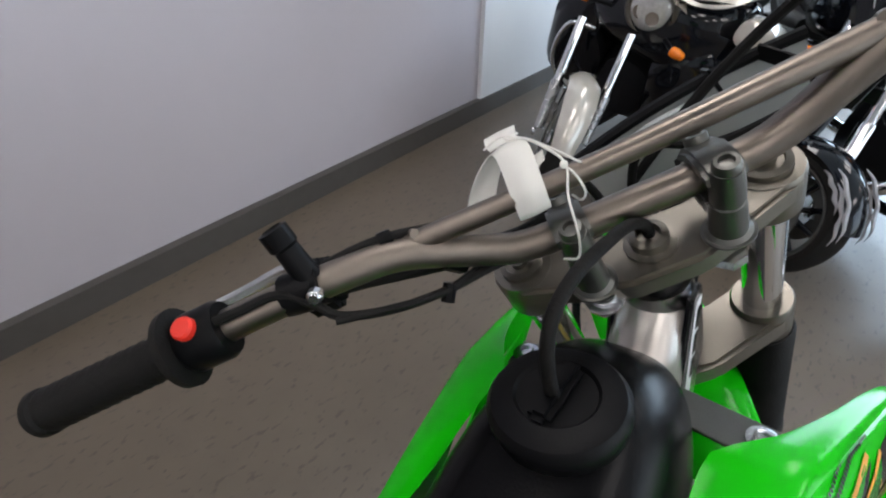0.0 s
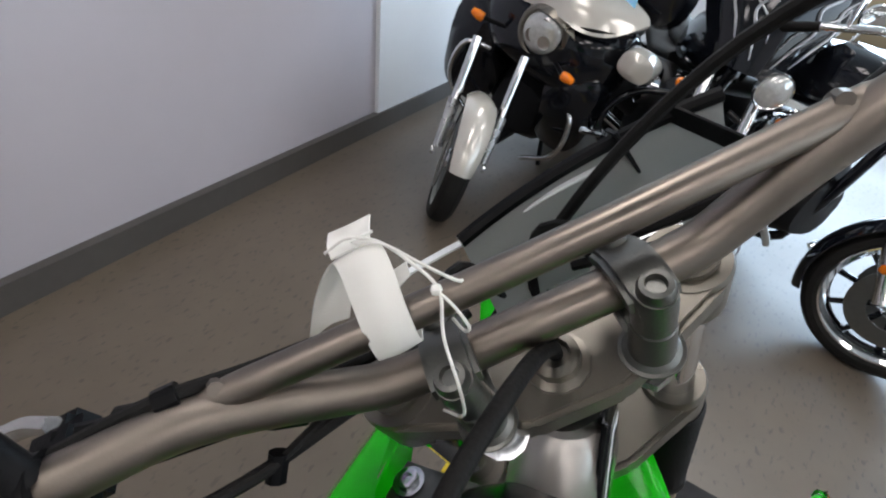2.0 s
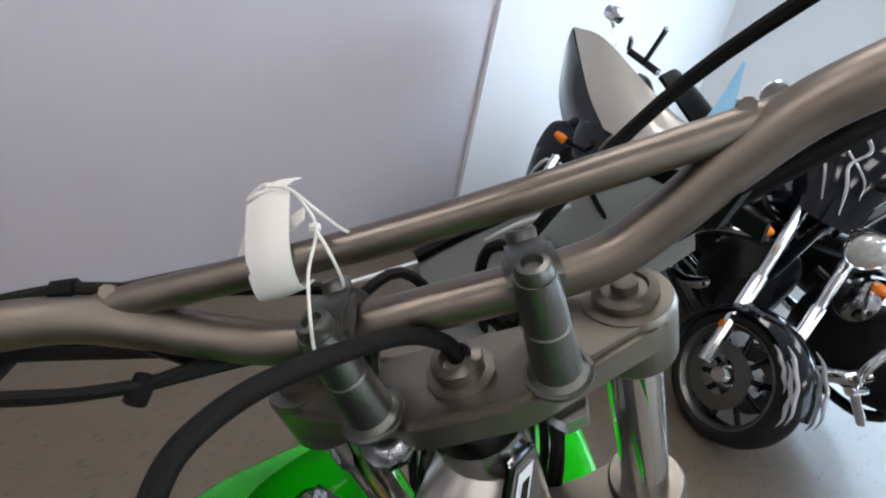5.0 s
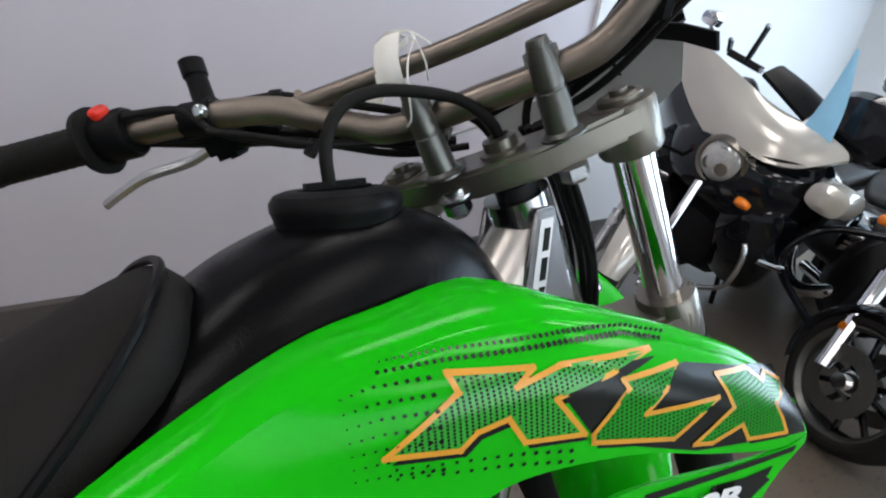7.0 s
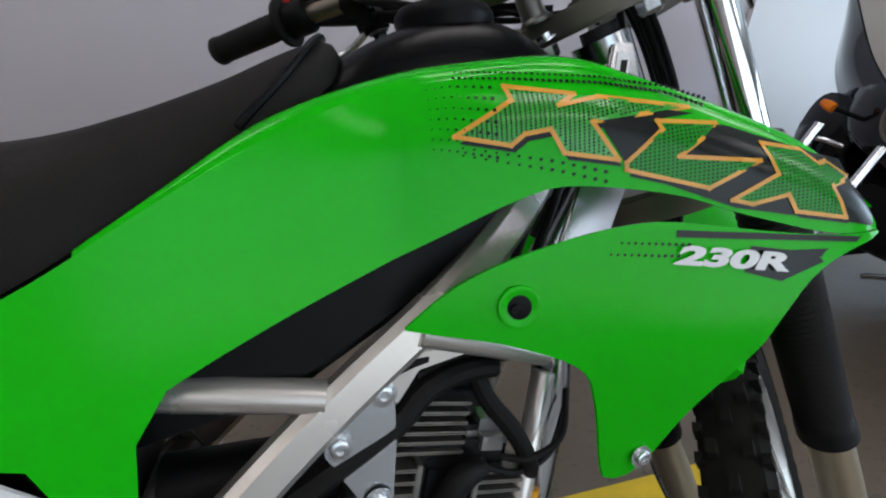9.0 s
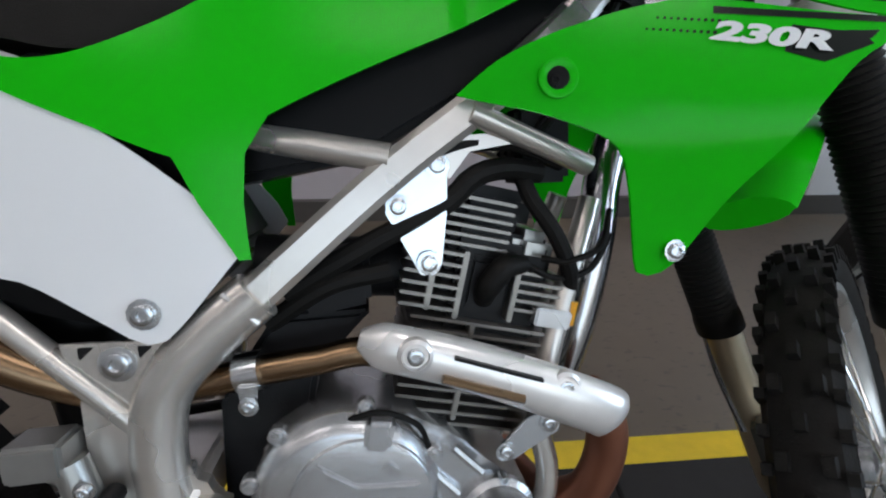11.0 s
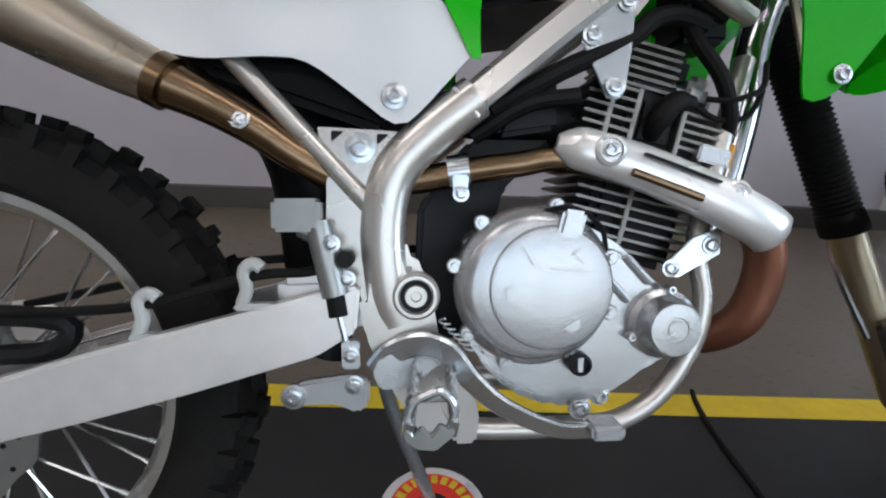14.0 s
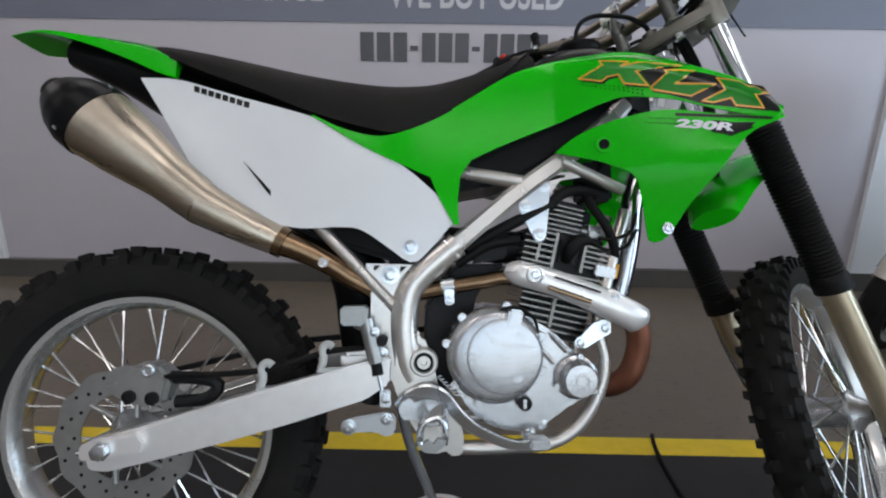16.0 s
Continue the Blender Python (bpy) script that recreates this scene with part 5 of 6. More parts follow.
for s in (-1, 1):
    part("weld_bead", tube([(0.008, s * 0.158, 0.110), (0.018, s * 0.164, 0.102), (0.012, s * 0.152, 0.092)], 0.004, 10, 8), STEELBAR, bar)
    d = V(-0.021, s * 0.122, 0.018).normalized()
    e = V(-0.055, s * 0.460, 0.159)
    prof = [(0.0, 0.0), (0.016, 0.0), (0.0185, 0.003), (0.0185, 0.008)] + [(0.0165 + 0.0012 * (k % 2), 0.010 + k * 0.0045) for k in range(22)] + [(0.017, 0.112), (0.020, 0.116), (0.030, 0.118), (0.031, 0.124), (0.0165, 0.128)]
    part("grip", lathe(prof, e, -d, 24), RUBBER, bar, "black rubber grip")
    lev = part("lever_perch", lathe([(0.0165, 0), (0.0165, 0.026)], V(-0.013, s * 0.262, 0.126), V(0, -s, -0.2), 16), BLACKP, bar)
    part("perch_body", block(-0.012, 0.030, s * 0.250 - 0.018, s * 0.250 + 0.018, 0.082, 0.116, 0.007), BLACKP, bar)
    part("perch_lug", block(0.014, 0.046, s * 0.262 - 0.009, s * 0.262 + 0.009, 0.078, 0.104, 0.005), BLACKP, bar)
    part("cable_boot", rod((0.030, s * 0.235, 0.092), (0.026, s * 0.165, 0.066), 0.0085, 12), RUBBER, bar)
    part("throttle_cable", tube([(-0.020, s * 0.318, 0.128), (0.000, s * 0.255, 0.098), (0.018, s * 0.190, 0.072), (0.036, s * 0.120, 0.040), (0.060, s * 0.05, 0.010)], 0.0045, 40, 8), RUBBER, bar)
    part("lever", sweep(bmesh.new(), spline([(0.034, s * 0.262, 0.106), (0.052, s * 0.300, 0.096), (0.056, s * 0.345, 0.090), (0.048, s * 0.40, 0.094), (0.050, s * 0.450, 0.088), (0.056, s * 0.488, 0.082)], 24), rect(0.013, 0.009, 0.4)), CHROME if s < 0 else CAST, bar, "polished hand lever")
    part("cable_adjuster", rod((0.020, s * 0.250, 0.112), (0.022, s * 0.20, 0.086), 0.006, 10), BLACKP, bar)
    part("control_cable", tube([(0.022, s * 0.205, 0.086), (0.026, s * 0.15, 0.056), (0.045, s * 0.08, 0.030), (0.085, s * 0.03, 0.02), (0.075, s * 0.01, -0.06), (0.045, s * 0.02, -0.17)], 0.0042, 40, 8), RUBBER, bar)
    part("switch_cable", tube([(-0.030, s * 0.315, 0.130), (-0.004, s * 0.24, 0.100), (0.010, s * 0.17, 0.066), (0.032, s * 0.10, 0.022), (0.06, s * 0.04, 0.0)], 0.0038, 40, 8), RUBBER, bar)
    part("cable_tie", rod((0.004, s * 0.150, 0.078), (0.010, s * 0.142, 0.058), 0.010, 8), BLACKP, bar)
# stub for a mirror, kill switch, paper tag
part("stub_clamp", lathe([(0.0165, -0.009), (0.0165, 0.009)], (-0.011, 0.240, 0.1225), (0, 1, 0.15), 16), BLACKP, bar)
part("stub_post", lathe([(0.0120, 0.0), (0.0100, 0.006), (0.0095, 0.028), (0.0112, 0.030), (0.0112, 0.044), (0.008, 0.045), (0.007, 0.038), (0, 0.038)], (-0.010, 0.238, 0.130), (0.42, 0.05, 1), 18), BLACKP, bar, "black stub clamp for a mirror")
part("stub_bolt", lathe([(0.006, 0), (0.006, 0.006), (0.004, 0.008), (0, 0.008)], (-0.026, 0.232, 0.128), (-1, 0, 0.3), 10), ZINC, bar)
part("switch_wire", tube([(-0.036, 0.312, 0.153), (-0.030, 0.285, 0.147), (-0.022, 0.258, 0.138), (-0.030, 0.238, 0.122), (-0.040, 0.222, 0.110), (-0.034, 0.190, 0.088), (-0.018, 0.156, 0.066), (0.000, 0.120, 0.050), (0.020, 0.080, 0.030)], 0.0036, 60, 8), RUBBER, bar)
part("throttle_cable", tube([(-0.044, 0.226, 0.112), (-0.038, 0.195, 0.096), (-0.022, 0.158, 0.070), (0.004, 0.125, 0.052), (0.03, 0.08, 0.02)], 0.0030, 40, 8), RUBBER, bar)
part("wire_band", rod((-0.024, 0.160, 0.060), (-0.014, 0.152, 0.068), 0.0058, 8), BLACKP, bar)
hose = part("brake_hose", tube([(0.000, 0.232, 0.126), (0.008, 0.200, 0.120), (0.013, 0.176, 0.113), (0.021, 0.150, 0.097), (0.034, 0.115, 0.076), (0.055, 0.060, 0.040)], 0.0042, 50, 10), RUBBER, bar)
part("hose_clip", rod((0.010, 0.186, 0.116), (0.0125, 0.176, 0.113), 0.0070, 10), BLACKP, hose)
sw = part("kill_switch", lathe([(0.0205, 0), (0.023, 0.004), (0.023, 0.028), (0.0205, 0.032)], V(-0.034, 0.336, 0.141), -V(-0.021, 0.122, 0.018), 18), BLACKP, bar, "black switch housing with a red button")
part("red_button", lathe([(0.0085, 0), (0.0085, 0.006), (0.007, 0.008), (0, 0.008)], (-0.038, 0.318, 0.158), (-0.35, -0.2, 1), 16), RED, sw)
tag = thing("paper_tag", "white looped paper tag tied to the crossbar with string", "tag", BIKE @ STEER @ pose(0, 0, 0))
LOOP = [
    [(0.014, 0.058, 0.079), (0.014, 0.070, 0.078), (0.014, 0.082, 0.079)],
    [(0.000, 0.059, 0.086), (-0.001, 0.071, 0.085), (0.000, 0.083, 0.085)],
    [(0.006, 0.057, 0.106), (0.004, 0.069, 0.106), (0.007, 0.082, 0.104)],
    [(0.034, 0.056, 0.122), (0.035, 0.069, 0.124), (0.036, 0.082, 0.121)],
    [(0.052, 0.066, 0.113), (0.054, 0.080, 0.111), (0.053, 0.094, 0.107)],
    [(0.054, 0.084, 0.092), (0.057, 0.098, 0.089), (0.054, 0.113, 0.087)],
    [(0.045, 0.100, 0.071), (0.048, 0.114, 0.069), (0.045, 0.130, 0.066)],
]
part("loop", shell(LOOP, 8, 36, 0.0012), PAPER, tag)
part("torn_end", shell([[(0.042, 0.062, 0.1225), (0.041, 0.073, 0.1245), (0.043, 0.084, 0.1220)], [(0.054, 0.061, 0.1215), (0.053, 0.073, 0.1185), (0.055, 0.086, 0.1200)], [(0.068, 0.060, 0.1165), (0.063, 0.072, 0.1205), (0.070, 0.086, 0.1150)]], 10, 10, 0.001), PAPER, tag)
part("inner_fold", shell([[(0.020, 0.050, 0.112), (0.026, 0.049, 0.116)], [(0.018, 0.062, 0.108), (0.026, 0.062, 0.113)], [(0.017, 0.076, 0.106), (0.026, 0.076, 0.112)]], 4, 10, 0.001), PAPER, tag)
part("string", tube([(0.052, 0.088, 0.119), (0.048, 0.072, 0.1255), (0.040, 0.058, 0.122), (0.020, 0.046, 0.120), (0.004, 0.039, 0.113), (-0.012, 0.046, 0.100), (-0.030, 0.050, 0.080), (-0.032, 0.056, 0.060), (-0.022, 0.066, 0.052)], 0.0009, 70, 6), PAPER, tag)
part("string", tube([(0.050, 0.060, 0.121), (0.044, 0.070, 0.1258), (0.036, 0.056, 0.1235), (0.018, 0.041, 0.117), (0.010, 0.030, 0.106), (0.016, 0.026, 0.098)], 0.0009, 50, 6), PAPER, tag)
part("string", tube([(0.006, 0.041, 0.1135), (-0.003, 0.036, 0.108), (-0.008, 0.034, 0.094), (-0.002, 0.038, 0.082), (0.010, 0.042, 0.078)], 0.0009, 40, 6), PAPER, tag)
part("knot", lathe([(0.0, -0.003), (0.0024, -0.002), (0.003, 0), (0.0024, 0.002), (0.0, 0.003)], (0.005, 0.040, 0.113), (0.3, 1, 0.2), 8), PAPER, tag)
# wires that drop between the stem and the fork tube
for k, (x, y) in enumerate(((0.050, -0.041), (0.054, -0.033), (0.046, -0.047), (0.060, -0.026))):
    spart("wire", tube([(x - 0.015, y + 0.010, 0.004), (x, y, -0.040), (x, y - 0.003, -0.110), (x + 0.002 * k, y + 0.001 * k, -0.165), (x - 0.002, y + 0.016, -0.225), (x - 0.012, y + 0.052, -0.34)], (0.0052, 0.0042, 0.0034, 0.0030)[k], 40, 8), RUBBER)
# plate and straps in front of the bars
bm = bmesh.new()
rows_ = []
for k in range(15):
    y = -0.185 + 0.21 * k / 14
    cx = 0.128 - 1.2 * (y + 0.08) ** 2
    hw = 1 - (abs(y + 0.08) / 0.105) ** 3 * 0.35
    rows_.append([V(cx - 0.05 * t, y * (1 - 0.12 * t), 0.012 - 0.12 * (y - 0.02) - 0.07 * t * hw) for t in (0, 0.2, 0.4, 0.6, 0.8, 1)])
skin(bm, rows_, closed=False, caps=False)
bmesh.ops.solidify(bm, geom=bm.faces[:], thickness=0.003)
plate_ob = spart("number_plate", bm, GREYPL, None, "grey front number plate seen from behind")
edge = [tuple(r[0]) for r in rows_]
part("plate_edge", tube(edge, 0.006, 40, 8), BLACKP, plate_ob)
part("strap", sweep(bmesh.new(), [(0.130, -0.11, 0.035), (0.105, -0.125, -0.02), (0.085, -0.135, -0.08)], rect(0.016, 0.003, 0.2)), BLACKP, plate_ob)
part("strap", sweep(bmesh.new(), [(0.120, -0.15, 0.036), (0.07, -0.17, 0.03), (0.03, -0.185, 0.02)], rect(0.016, 0.003, 0.2)), BLACKP, plate_ob)
part("white_tie", sweep(bmesh.new(), spline([(0.112, 0.085, 0.006), (0.120, 0.03, 0.003), (0.122, -0.005, 0.001), (0.121, -0.052, 0.012), (0.119, -0.098, 0.017)], 24), rect(0.002, 0.009, 0.2)), WHITEDEC, plate_ob, "white plastic tie")
# front mudguard
FF = [(-0.11, -0.378, 0.046), (-0.08, -0.362, 0.056), (-0.04, -0.345, 0.066), (0.06, -0.325, 0.078), (0.16, -0.312, 0.076), (0.24, -0.312, 0.066), (0.30, -0.320, 0.044)]
bm = bmesh.new()
rings = []
for x in np.linspace(-0.11, 0.30, 26):
    z, w = smooth_at(x, [(r[0], r[1]) for r in FF]), smooth_at(x, [(r[0], r[2]) for r in FF])
    full = max(0.0, min(1.0, (0.08 - x) / 0.10))
    low = z - w * 0.55 * (1 - math.cos(1.45))
    rings.append([V(x, w * math.sin(t * 1.45), z - w * 0.55 * (1 - math.cos(t * 1.45))) for t in (-1, -0.75, -0.5, -0.25, 0, 0.25, 0.5, 0.75, 1)] + [V(x, w * 0.95 * math.sin(t * 1.4), (z - 0.004 - w * 0.55 * (1 - math.cos(t * 1.45))) * (1 - full) + (low - 0.012 * (1 - t * t)) * full) for t in (1, 0.75, 0.5, 0.25, 0, -0.25, -0.5, -0.75, -1)])
spart("front_mudguard", skin(bm, rings), GREEN, None, "green front mudguard")
FW = STEER @ pose(0.058, 0, -0.895)
wheel("front_wheel", FW, 0.280, 0.350, 0.086, 50, 1, 0.115, "spoked front wheel with a knobbly tyre")
spart("front_axle", rod((0.058, -0.125, -0.895), (0.058, 0.125, -0.895), 0.010, 12), ZINC)
for s in (-1, 1):
    spart("axle_lug", block(0.020, 0.075, s * 0.100 - 0.020, s * 0.100 + 0.020, -0.945, -0.865, 0.008), LEGM)
spart("front_caliper", block(-0.02, 0.03, 0.062, 0.100, -0.85, -0.77, 0.008), CLAMP)
spart("hose_guard", tube([(0.02, 0.125, -0.62), (0.015, 0.125, -0.70), (0.01, 0.115, -0.80)], 0.007, 16, 8), ZINC)
spart("front_brake_hose", tube([(0.03, -0.25, 0.16), (0.09, -0.16, 0.09), (0.10, -0.05, 0.0), (0.07, 0.07, -0.12), (0.03, 0.12, -0.35), (0.02, 0.125, -0.62)], 0.0048, 50, 8), RUBBER)
# ---- other motorcycles of the showroom ----
def road_wheel(parent, x, y, r, w, m=None, spokes=9, wall=None):
    tyre = part("front_wheel", lathe([(r * 0.76, -w * 0.40), (r * 0.83, -w * 0.5), (r * 0.90, -w * 0.48), (r * 0.975, -w * 0.30), (r, 0), (r * 0.975, w * 0.30), (r * 0.90, w * 0.48), (r * 0.83, w * 0.5), (r * 0.76, w * 0.40)], (0, 0, 0), (0, 1, 0), 56, None, False), TYREM, parent, "road tyre on an alloy wheel", m)
    part("rim", lathe([(r * 0.70, -w * 0.30), (r * 0.76, -w * 0.43), (r * 0.79, -w * 0.43), (r * 0.76, 0), (r * 0.79, w * 0.43), (r * 0.76, w * 0.43), (r * 0.70, w * 0.30)], (0, 0, 0), (0, 1, 0), 56, None, False), wall or CHROME, tyre)
    part("hub", lathe([(0.03, -w * 0.6), (0.05, -w * 0.4), (0.05, w * 0.4), (0.03, w * 0.6)], (0, 0, 0), (0, 1, 0), 24), CHROME, tyre)
    for k in range(spokes):
        a = 2 * math.pi * k / spokes
        part("wheel_spoke", sweep(bmesh.new(), [(0.045 * math.cos(a), 0, 0.045 * math.sin(a)), (r * 0.71 * math.cos(a), 0, r * 0.71 * math.sin(a))], rect(0.022, 0.018, 0.3)), BIKEBLK, tyre)
    for s in (-1, 1):
        part("disc", lathe([(r * 0.28, s * w * 0.62), (r * 0.50, s * w * 0.62), (r * 0.50, s * w * 0.62 + 0.004), (r * 0.28, s * w * 0.62 + 0.004), (r * 0.28, s * w * 0.62)], (0, 0, 0), (0, 1, 0), 40, None, False), CLAMP, tyre)
    return tyre


def arc_fender(parent, m, r, w, a0, a1, material, name="front_fender"):
    bm = bmesh.new()
    rings = []
    for k in range(25):
        a = radians(a0 + (a1 - a0) * k / 24)
        taper = math.sin(math.pi * (0.12 + 0.76 * k / 24)) ** 0.4
        c, s = math.cos(a), math.sin(a)
        rings.append([V((r - 0.035 * q * q) * c, w * taper * q, (r - 0.035 * q * q) * s) for q in (-1, -0.7, -0.35, 0, 0.35, 0.7, 1)] + [V((r - 0.006 - 0.035 * q * q) * c, w * taper * q * 0.96, (r - 0.006 - 0.035 * q * q) * s) for q in (1, 0.7, 0.35, 0, -0.35, -0.7, -1)])
    return part(name, skin(bm, rings), material, parent, "", m)


def blob(sections, n=20):
    """A rounded body from rows of x, middle z, half width, half height."""
    bm = bmesh.new()
    rings = []
    for x, z, w, h in sections:
        rings.append([V(x, w * (abs(math.cos(a)) ** 0.7) * math.copysign(1, math.cos(a)), z + h * (abs(math.sin(a)) ** 0.7) * math.copysign(1, math.sin(a))) for a in [2 * math.pi * (i + 0.5) / n for i in range(n)]])
    return skin(bm, rings)


def fork_pair(parent, sp, top, low, r, lower_mat, upper_mat=None):
    for s in (-1, 1):
        t, b = V(top[0], s * sp, top[1]), V(low[0], s * sp, low[1])
        mid = t.lerp(b, 0.45)
        part("fork_tube", rod(t, mid, r * 0.8, 16), upper_mat or CHROME, parent)
        part("fork_slider", tube([mid, mid.lerp(b, 0.1), b], [r * 1.15, r, r * 0.95], 8, 16), lower_mat, parent)


# touring motorcycle on its stand: its own x runs forwards from where the front tyre touches the floor
tour = thing("touring_motorcycle", "black and silver touring motorcycle leaning on its side stand", "motorcycle", pose(2.728, 1.199, 0, -16.9, 0, 175.2))
TS = pose(-0.12, 0, 0, 0, 0, 30.5)
TWH = TS @ pose(0.12, 0, 0.312)
road_wheel(tour, 0, 0, 0.312, 0.11, TWH, 9, GREYPL)
arc_fender(tour, TWH, 0.342, 0.074, 26, 150, SILVERP)
for s in (-1, 1):
    a, b = V(-0.12, s * 0.115, 0.80), V(0.13, s * 0.115, 0.36)
    mid = a.lerp(b, 0.55)
    part("fork_tube", rod(a, mid, 0.021, 16), CHROME, tour, "", TS)
    part("fork_slider", tube([mid, mid.lerp(b, 0.15), b], [0.030, 0.026, 0.024], 8, 16), CAST, tour, "", TS)
    part("fork_caliper", block(0.03, 0.10, s * 0.088 - 0.02, s * 0.088 + 0.02, 0.37, 0.46, 0.008), CAST, tour, "", TS)
    part("axle_cover", lathe([(0.0, 0.0), (0.022, 0.0), (0.020, 0.014), (0.0, 0.016)], (0.12, s * 0.125, 0.325), (0, s, 0), 16), CHROME, tour, "", TS)
NOSE = [
    [(-0.37, -0.123, 0.967), (-0.335, 0.039, 1.002), (-0.33, 0.179, 0.995), (-0.37, 0.299, 1.030), (-0.47, 0.394, 1.114)],
    [(-0.42, -0.343, 1.051), (-0.375, -0.143, 1.075), (-0.36, 0.049, 1.080), (-0.39, 0.204, 1.102), (-0.49, 0.359, 1.130)],
    [(-0.52, -0.658, 1.217), (-0.48, -0.468, 1.254), (-0.46, -0.214, 1.208), (-0.46, 0.037, 1.156), (-0.50, 0.266, 1.151)],
]
nose = part("nose_panel", shell(NOSE, 28, 18, 0.02), SILVERP, tour, "pearl silver nose panel of the fairing", None, 60)
part("nose_crease", tube([(-0.448, -0.39, 1.165), (-0.412, -0.29, 1.125), (-0.374, -0.18, 1.072)], [0.002, 0.007, 0.002], 20, 8), BIKEBLK, nose)
part("chin_insert", shell([[(-0.335, 0.13, 0.985), (-0.35, 0.23, 1.020), (-0.42, 0.35, 1.060)], [(-0.335, 0.15, 1.010), (-0.352, 0.25, 1.048), (-0.425, 0.36, 1.080)]], 14, 4, 0.02), BIKEBLK, nose)
WING = [
    [(-0.38, -0.129, 0.962), (-0.46, -0.240, 0.850), (-0.62, -0.40, 0.72)],
    [(-0.43, -0.350, 1.047), (-0.50, -0.477, 0.963), (-0.64, -0.60, 0.866)],
    [(-0.525, -0.662, 1.214), (-0.56, -0.677, 1.156), (-0.68, -0.74, 1.058)],
]
part("fairing_wing", shell(WING, 12, 14, 0.02), BIKEBLK, tour, "gloss black side of the fairing", None, 60)
part("fairing", blob([(-0.34, 0.86, 0.10, 0.08), (-0.37, 0.86, 0.24, 0.14), (-0.44, 0.86, 0.34, 0.19), (-0.58, 0.88, 0.38, 0.22), (-0.80, 0.82, 0.36, 0.22), (-0.98, 0.74, 0.26, 0.16)], 30), BIKEBLK, tour, "gloss black lower fairing", pose(0, 0.03, 0))
part("side_lower", blob([(-0.38, 0.74, 0.05, 0.05), (-0.42, 0.72, 0.13, 0.14), (-0.56, 0.62, 0.15, 0.26), (-0.72, 0.55, 0.12, 0.26), (-0.80, 0.52, 0.06, 0.16)], 22), BIKEBLK, tour, "", pose(0, 0.27, 0))
part("side_lower", blob([(-0.42, 0.72, 0.05, 0.05), (-0.46, 0.68, 0.14, 0.16), (-0.58, 0.55, 0.19, 0.28), (-0.74, 0.50, 0.15, 0.26), (-0.82, 0.48, 0.06, 0.16)], 22), BIKEBLK, tour, "", pose(0, -0.34, 0))
lamp = part("headlight_bezel", lathe([(0.118, -0.06), (0.124, -0.01), (0.118, 0.014), (0.104, 0.020), (0.094, 0.008), (0.07, -0.03), (0, -0.05)], (-0.348, 0.035, 0.905), (1, 0.1, -0.12), 32), ALUC, tour, "silver headlight surround")
part("headlight", lathe([(0.096, 0.004), (0.088, 0.020), (0.066, 0.032), (0.036, 0.039), (0, 0.041)], (-0.348, 0.035, 0.905), (1, 0.1, -0.12), 28), LAMPG, lamp, "round clear headlight")
for k in range(3):
    a = radians(90 + 120 * k)
    part("reflector", lathe([(0.030, 0.0), (0.028, -0.012), (0.012, -0.022), (0, -0.024)], (-0.312, 0.037 + 0.040 * math.cos(a), 0.902 + 0.040 * math.sin(a)), (1, 0.1, -0.12), 18), CHROME, lamp)
part("bezel_peak", shell([[(-0.345, -0.085, 0.985), (-0.318, 0.035, 1.022), (-0.335, 0.150, 1.000)], [(-0.330, -0.060, 0.965), (-0.300, 0.045, 0.995), (-0.320, 0.190, 0.965)]], 14, 4, 0.01), ALUC, lamp)
for s, z in ((-1, 0.836), (1, 0.836)):
    part("turn_signal", lathe([(0.0, 0.0), (0.020, 0.006), (0.022, 0.030), (0.015, 0.062), (0.0, 0.070)], (-0.272, s * 0.225, z), (0.1, s, 0.05), 16), ORANGE, tour, "amber turn signal")
    part("signal_stem", rod((-0.36, s * 0.15, z - 0.01), (-0.275, s * 0.228, z), 0.010, 10), BLACKP, tour)
part("wind_deflector", shell([[(-0.42, 0.195, 1.17), (-0.425, 0.25, 1.165), (-0.45, 0.305, 1.15)], [(-0.435, 0.185, 1.31), (-0.44, 0.225, 1.30), (-0.455, 0.26, 1.285)], [(-0.450, 0.160, 1.46), (-0.452, 0.165, 1.462), (-0.455, 0.170, 1.46)]], 10, 14, 0.005), SCREEN, tour, "pale blue tinted wind deflector")
part("dash_cowl", shell([[(-0.465, -0.10, 1.262), (-0.465, 0.02, 1.225), (-0.47, 0.16, 1.180)], [(-0.56, -0.10, 1.30), (-0.57, 0.02, 1.275), (-0.57, 0.16, 1.235)], [(-0.68, -0.10, 1.27), (-0.69, 0.02, 1.25), (-0.69, 0.16, 1.215)]], 14, 10, 0.02), BLACKP, tour, "dull black dashboard cowl")
part("hand_guard", blob([(-0.55, 1.21, 0.05, 0.05), (-0.57, 1.21, 0.14, 0.11), (-0.64, 1.21, 0.17, 0.13), (-0.74, 1.20, 0.14, 0.10), (-0.80, 1.195, 0.05, 0.04)], 24), BIKEBLK, tour, "gloss black mirror housing", pose(0, 0.305, 0.0))
for a, b in (((-0.45, -0.29, 1.275), (-0.48, -0.12, 1.262)), ((-0.465, -0.20, 1.27), (-0.45, -0.19, 1.42)), ((-0.45, -0.29, 1.275), (-0.45, -0.31, 1.32))):
    br = part("screen_bracket", sweep(bmesh.new(), [a, V(*a).lerp(V(*b), 0.5), b], rect(0.030, 0.016, 0.35)), BLACKP, tour, "bare black screen bracket")
    bolt(tuple(V(*b) + V(0.008, 0, 0)), (1, 0, 0.1), 0.008, br, ZINC, 0.005)
